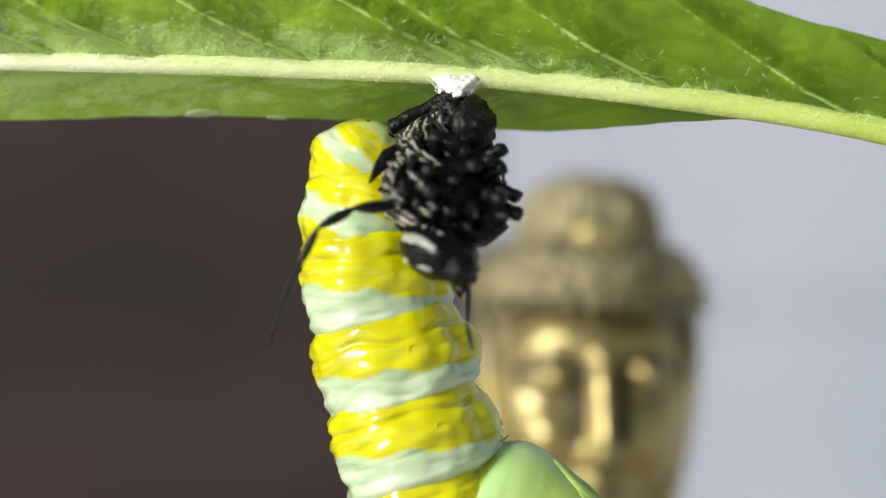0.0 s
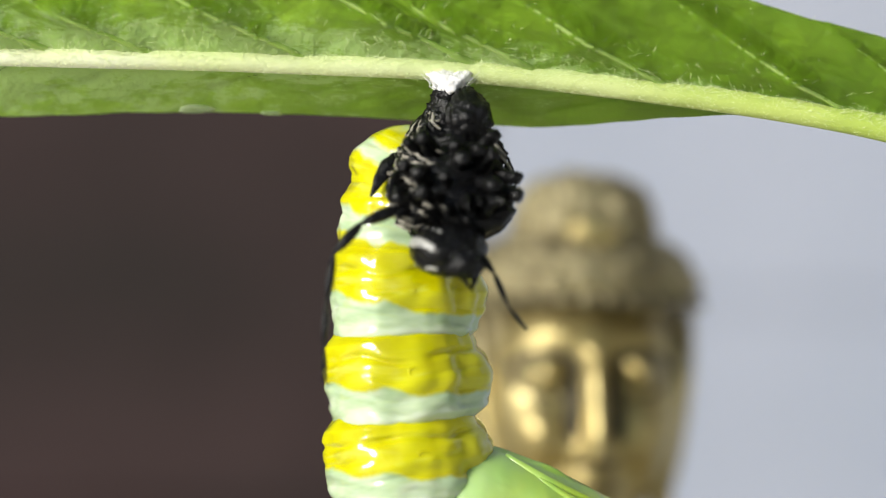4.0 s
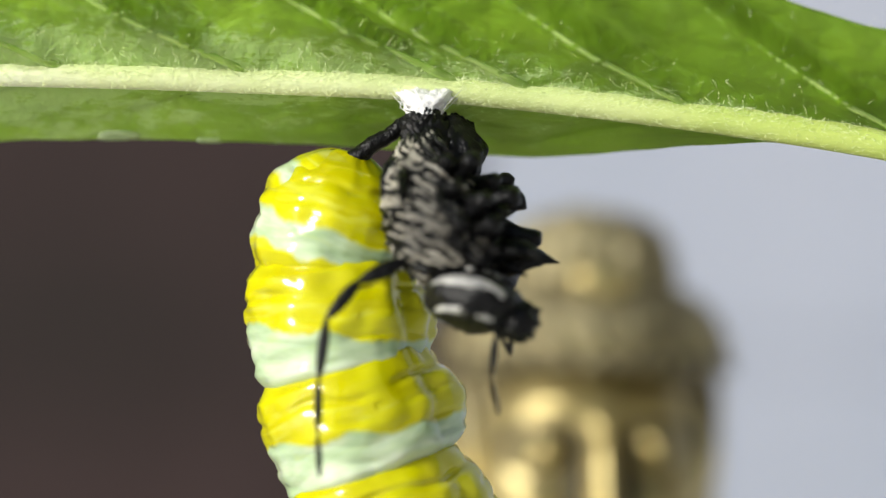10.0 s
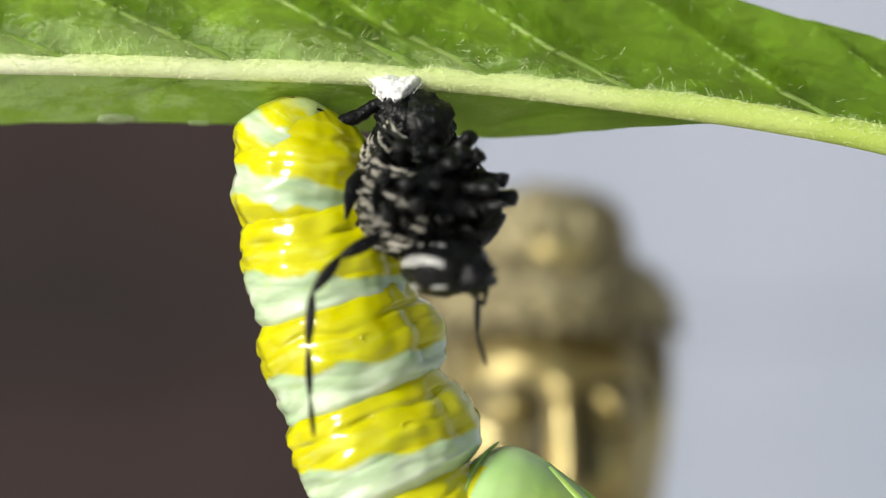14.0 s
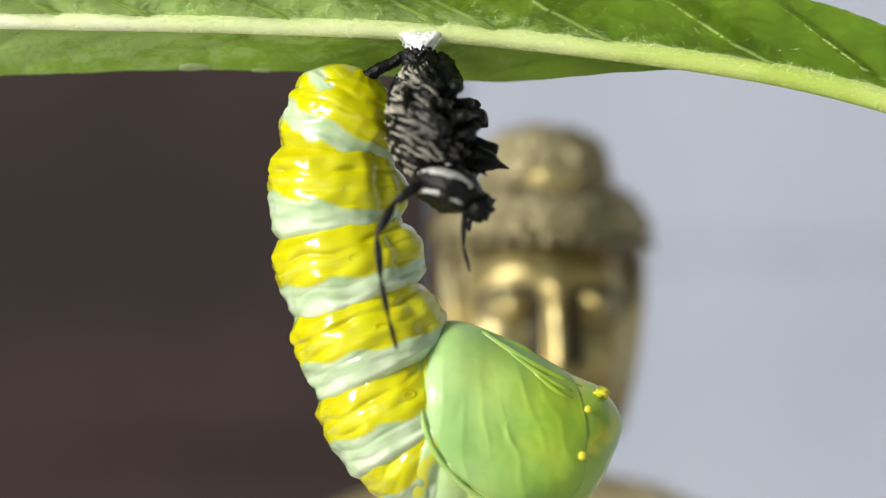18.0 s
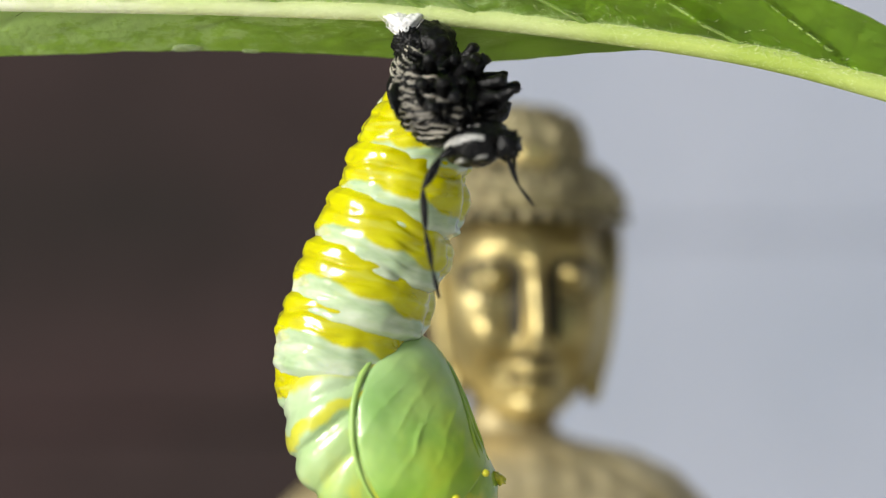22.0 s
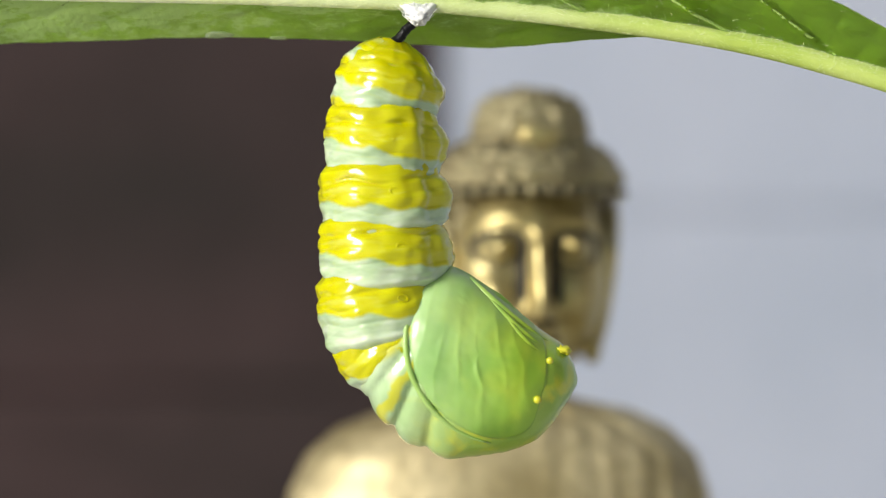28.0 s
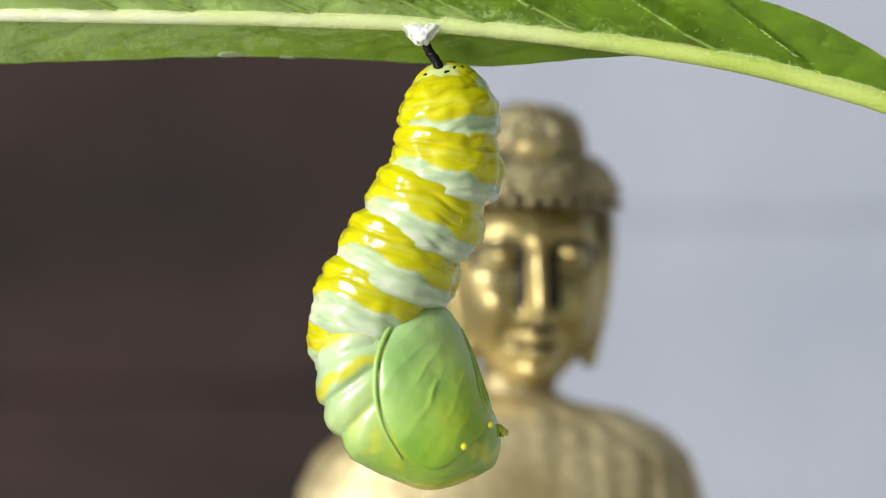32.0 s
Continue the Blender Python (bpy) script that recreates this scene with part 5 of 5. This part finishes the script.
    bend(25.5, -4.2, -1.5, -4.9, -10.3, -3.7, -19.0, -3.0, -27.9, -8, 0, -9)
    bend(26, 0.8, -3.5, 0.5, -11.1, -1.8, -18.4, -3.8, -25.8, 38, 0, 6)
    bend(26.5, -5.4, -0.5, -6.6, -9.3, -3.8, -18.0, -0.8, -26.6, -16, 26, 6)
    bend(27, 0.7, -3.5, 0.8, -11.1, -1.9, -18.4, -4.3, -25.8, 38, 0, 6)
    bend(27.5, 1.6, -3.8, 1.6, -11.8, -2.1, -19.0, -5.4, -26.4, 38, 0, 6)
    bend(28, -2.3, -2.4, -2.9, -10.5, -2.8, -18.3, -3.1, -25.9, 8.5, 0, 6)
    bend(28.5, -6.4, -0.7, -6.9, -9.8, -3.7, -18.6, -0.4, -27.2, -22, 0, 6)
    bend(29, 0.9, -3.5, 0.7, -11.3, -2.3, -18.6, -5.6, -25.9, 46, 0, 6)
    bend(29.5, 1.5, -3.5, 1.5, -11.5, -2.0, -18.7, -5.2, -26.0, 38, 0, 6)
    bend(30, 1.9, -4.1, 2.3, -12.3, -1.6, -19.5, -6.4, -27.0, 42, 0, 6)
    bend(30.5, -4.6, -0.8, -4.3, -9.1, -3.5, -17.3, -2.4, -25.5, -4, 26, 6)
    bend(31, -3.5, -2.1, -6.0, -10.6, -4.2, -19.3, -1.7, -27.7, -4, 26, 6)
    bend(31.5, 1.5, -3.1, 1.3, -11.2, -1.3, -18.8, -4.0, -26.4, 45, 0, 6)
    bend(32, 1.7, -2.9, 2.2, -10.8, -1.3, -18.2, -5.3, -24.9, 41, 0, 6)
    # end of the bends
    # the cast skin drops to the table
    for t, x, z, a in ((25.3, 0.002, 0.094, -30), (25.4, 0.004, 0.066, -60), (25.5, 0.006, 0.0085, -95), (25.6, 0.007, 0.0045, -110), (32.0, 0.007, 0.0045, -110)):
        ROWS[skin].append((t, pose(x, -0.004, z, 0, a, 0)))
    for ob in (FEELER_A, FEELER_B):
        ROWS[ob].append((32.0, ROWS[ob][-1][1]))
    for ob, rows in ROWS.items():
        walk(ob, rows)


motions()
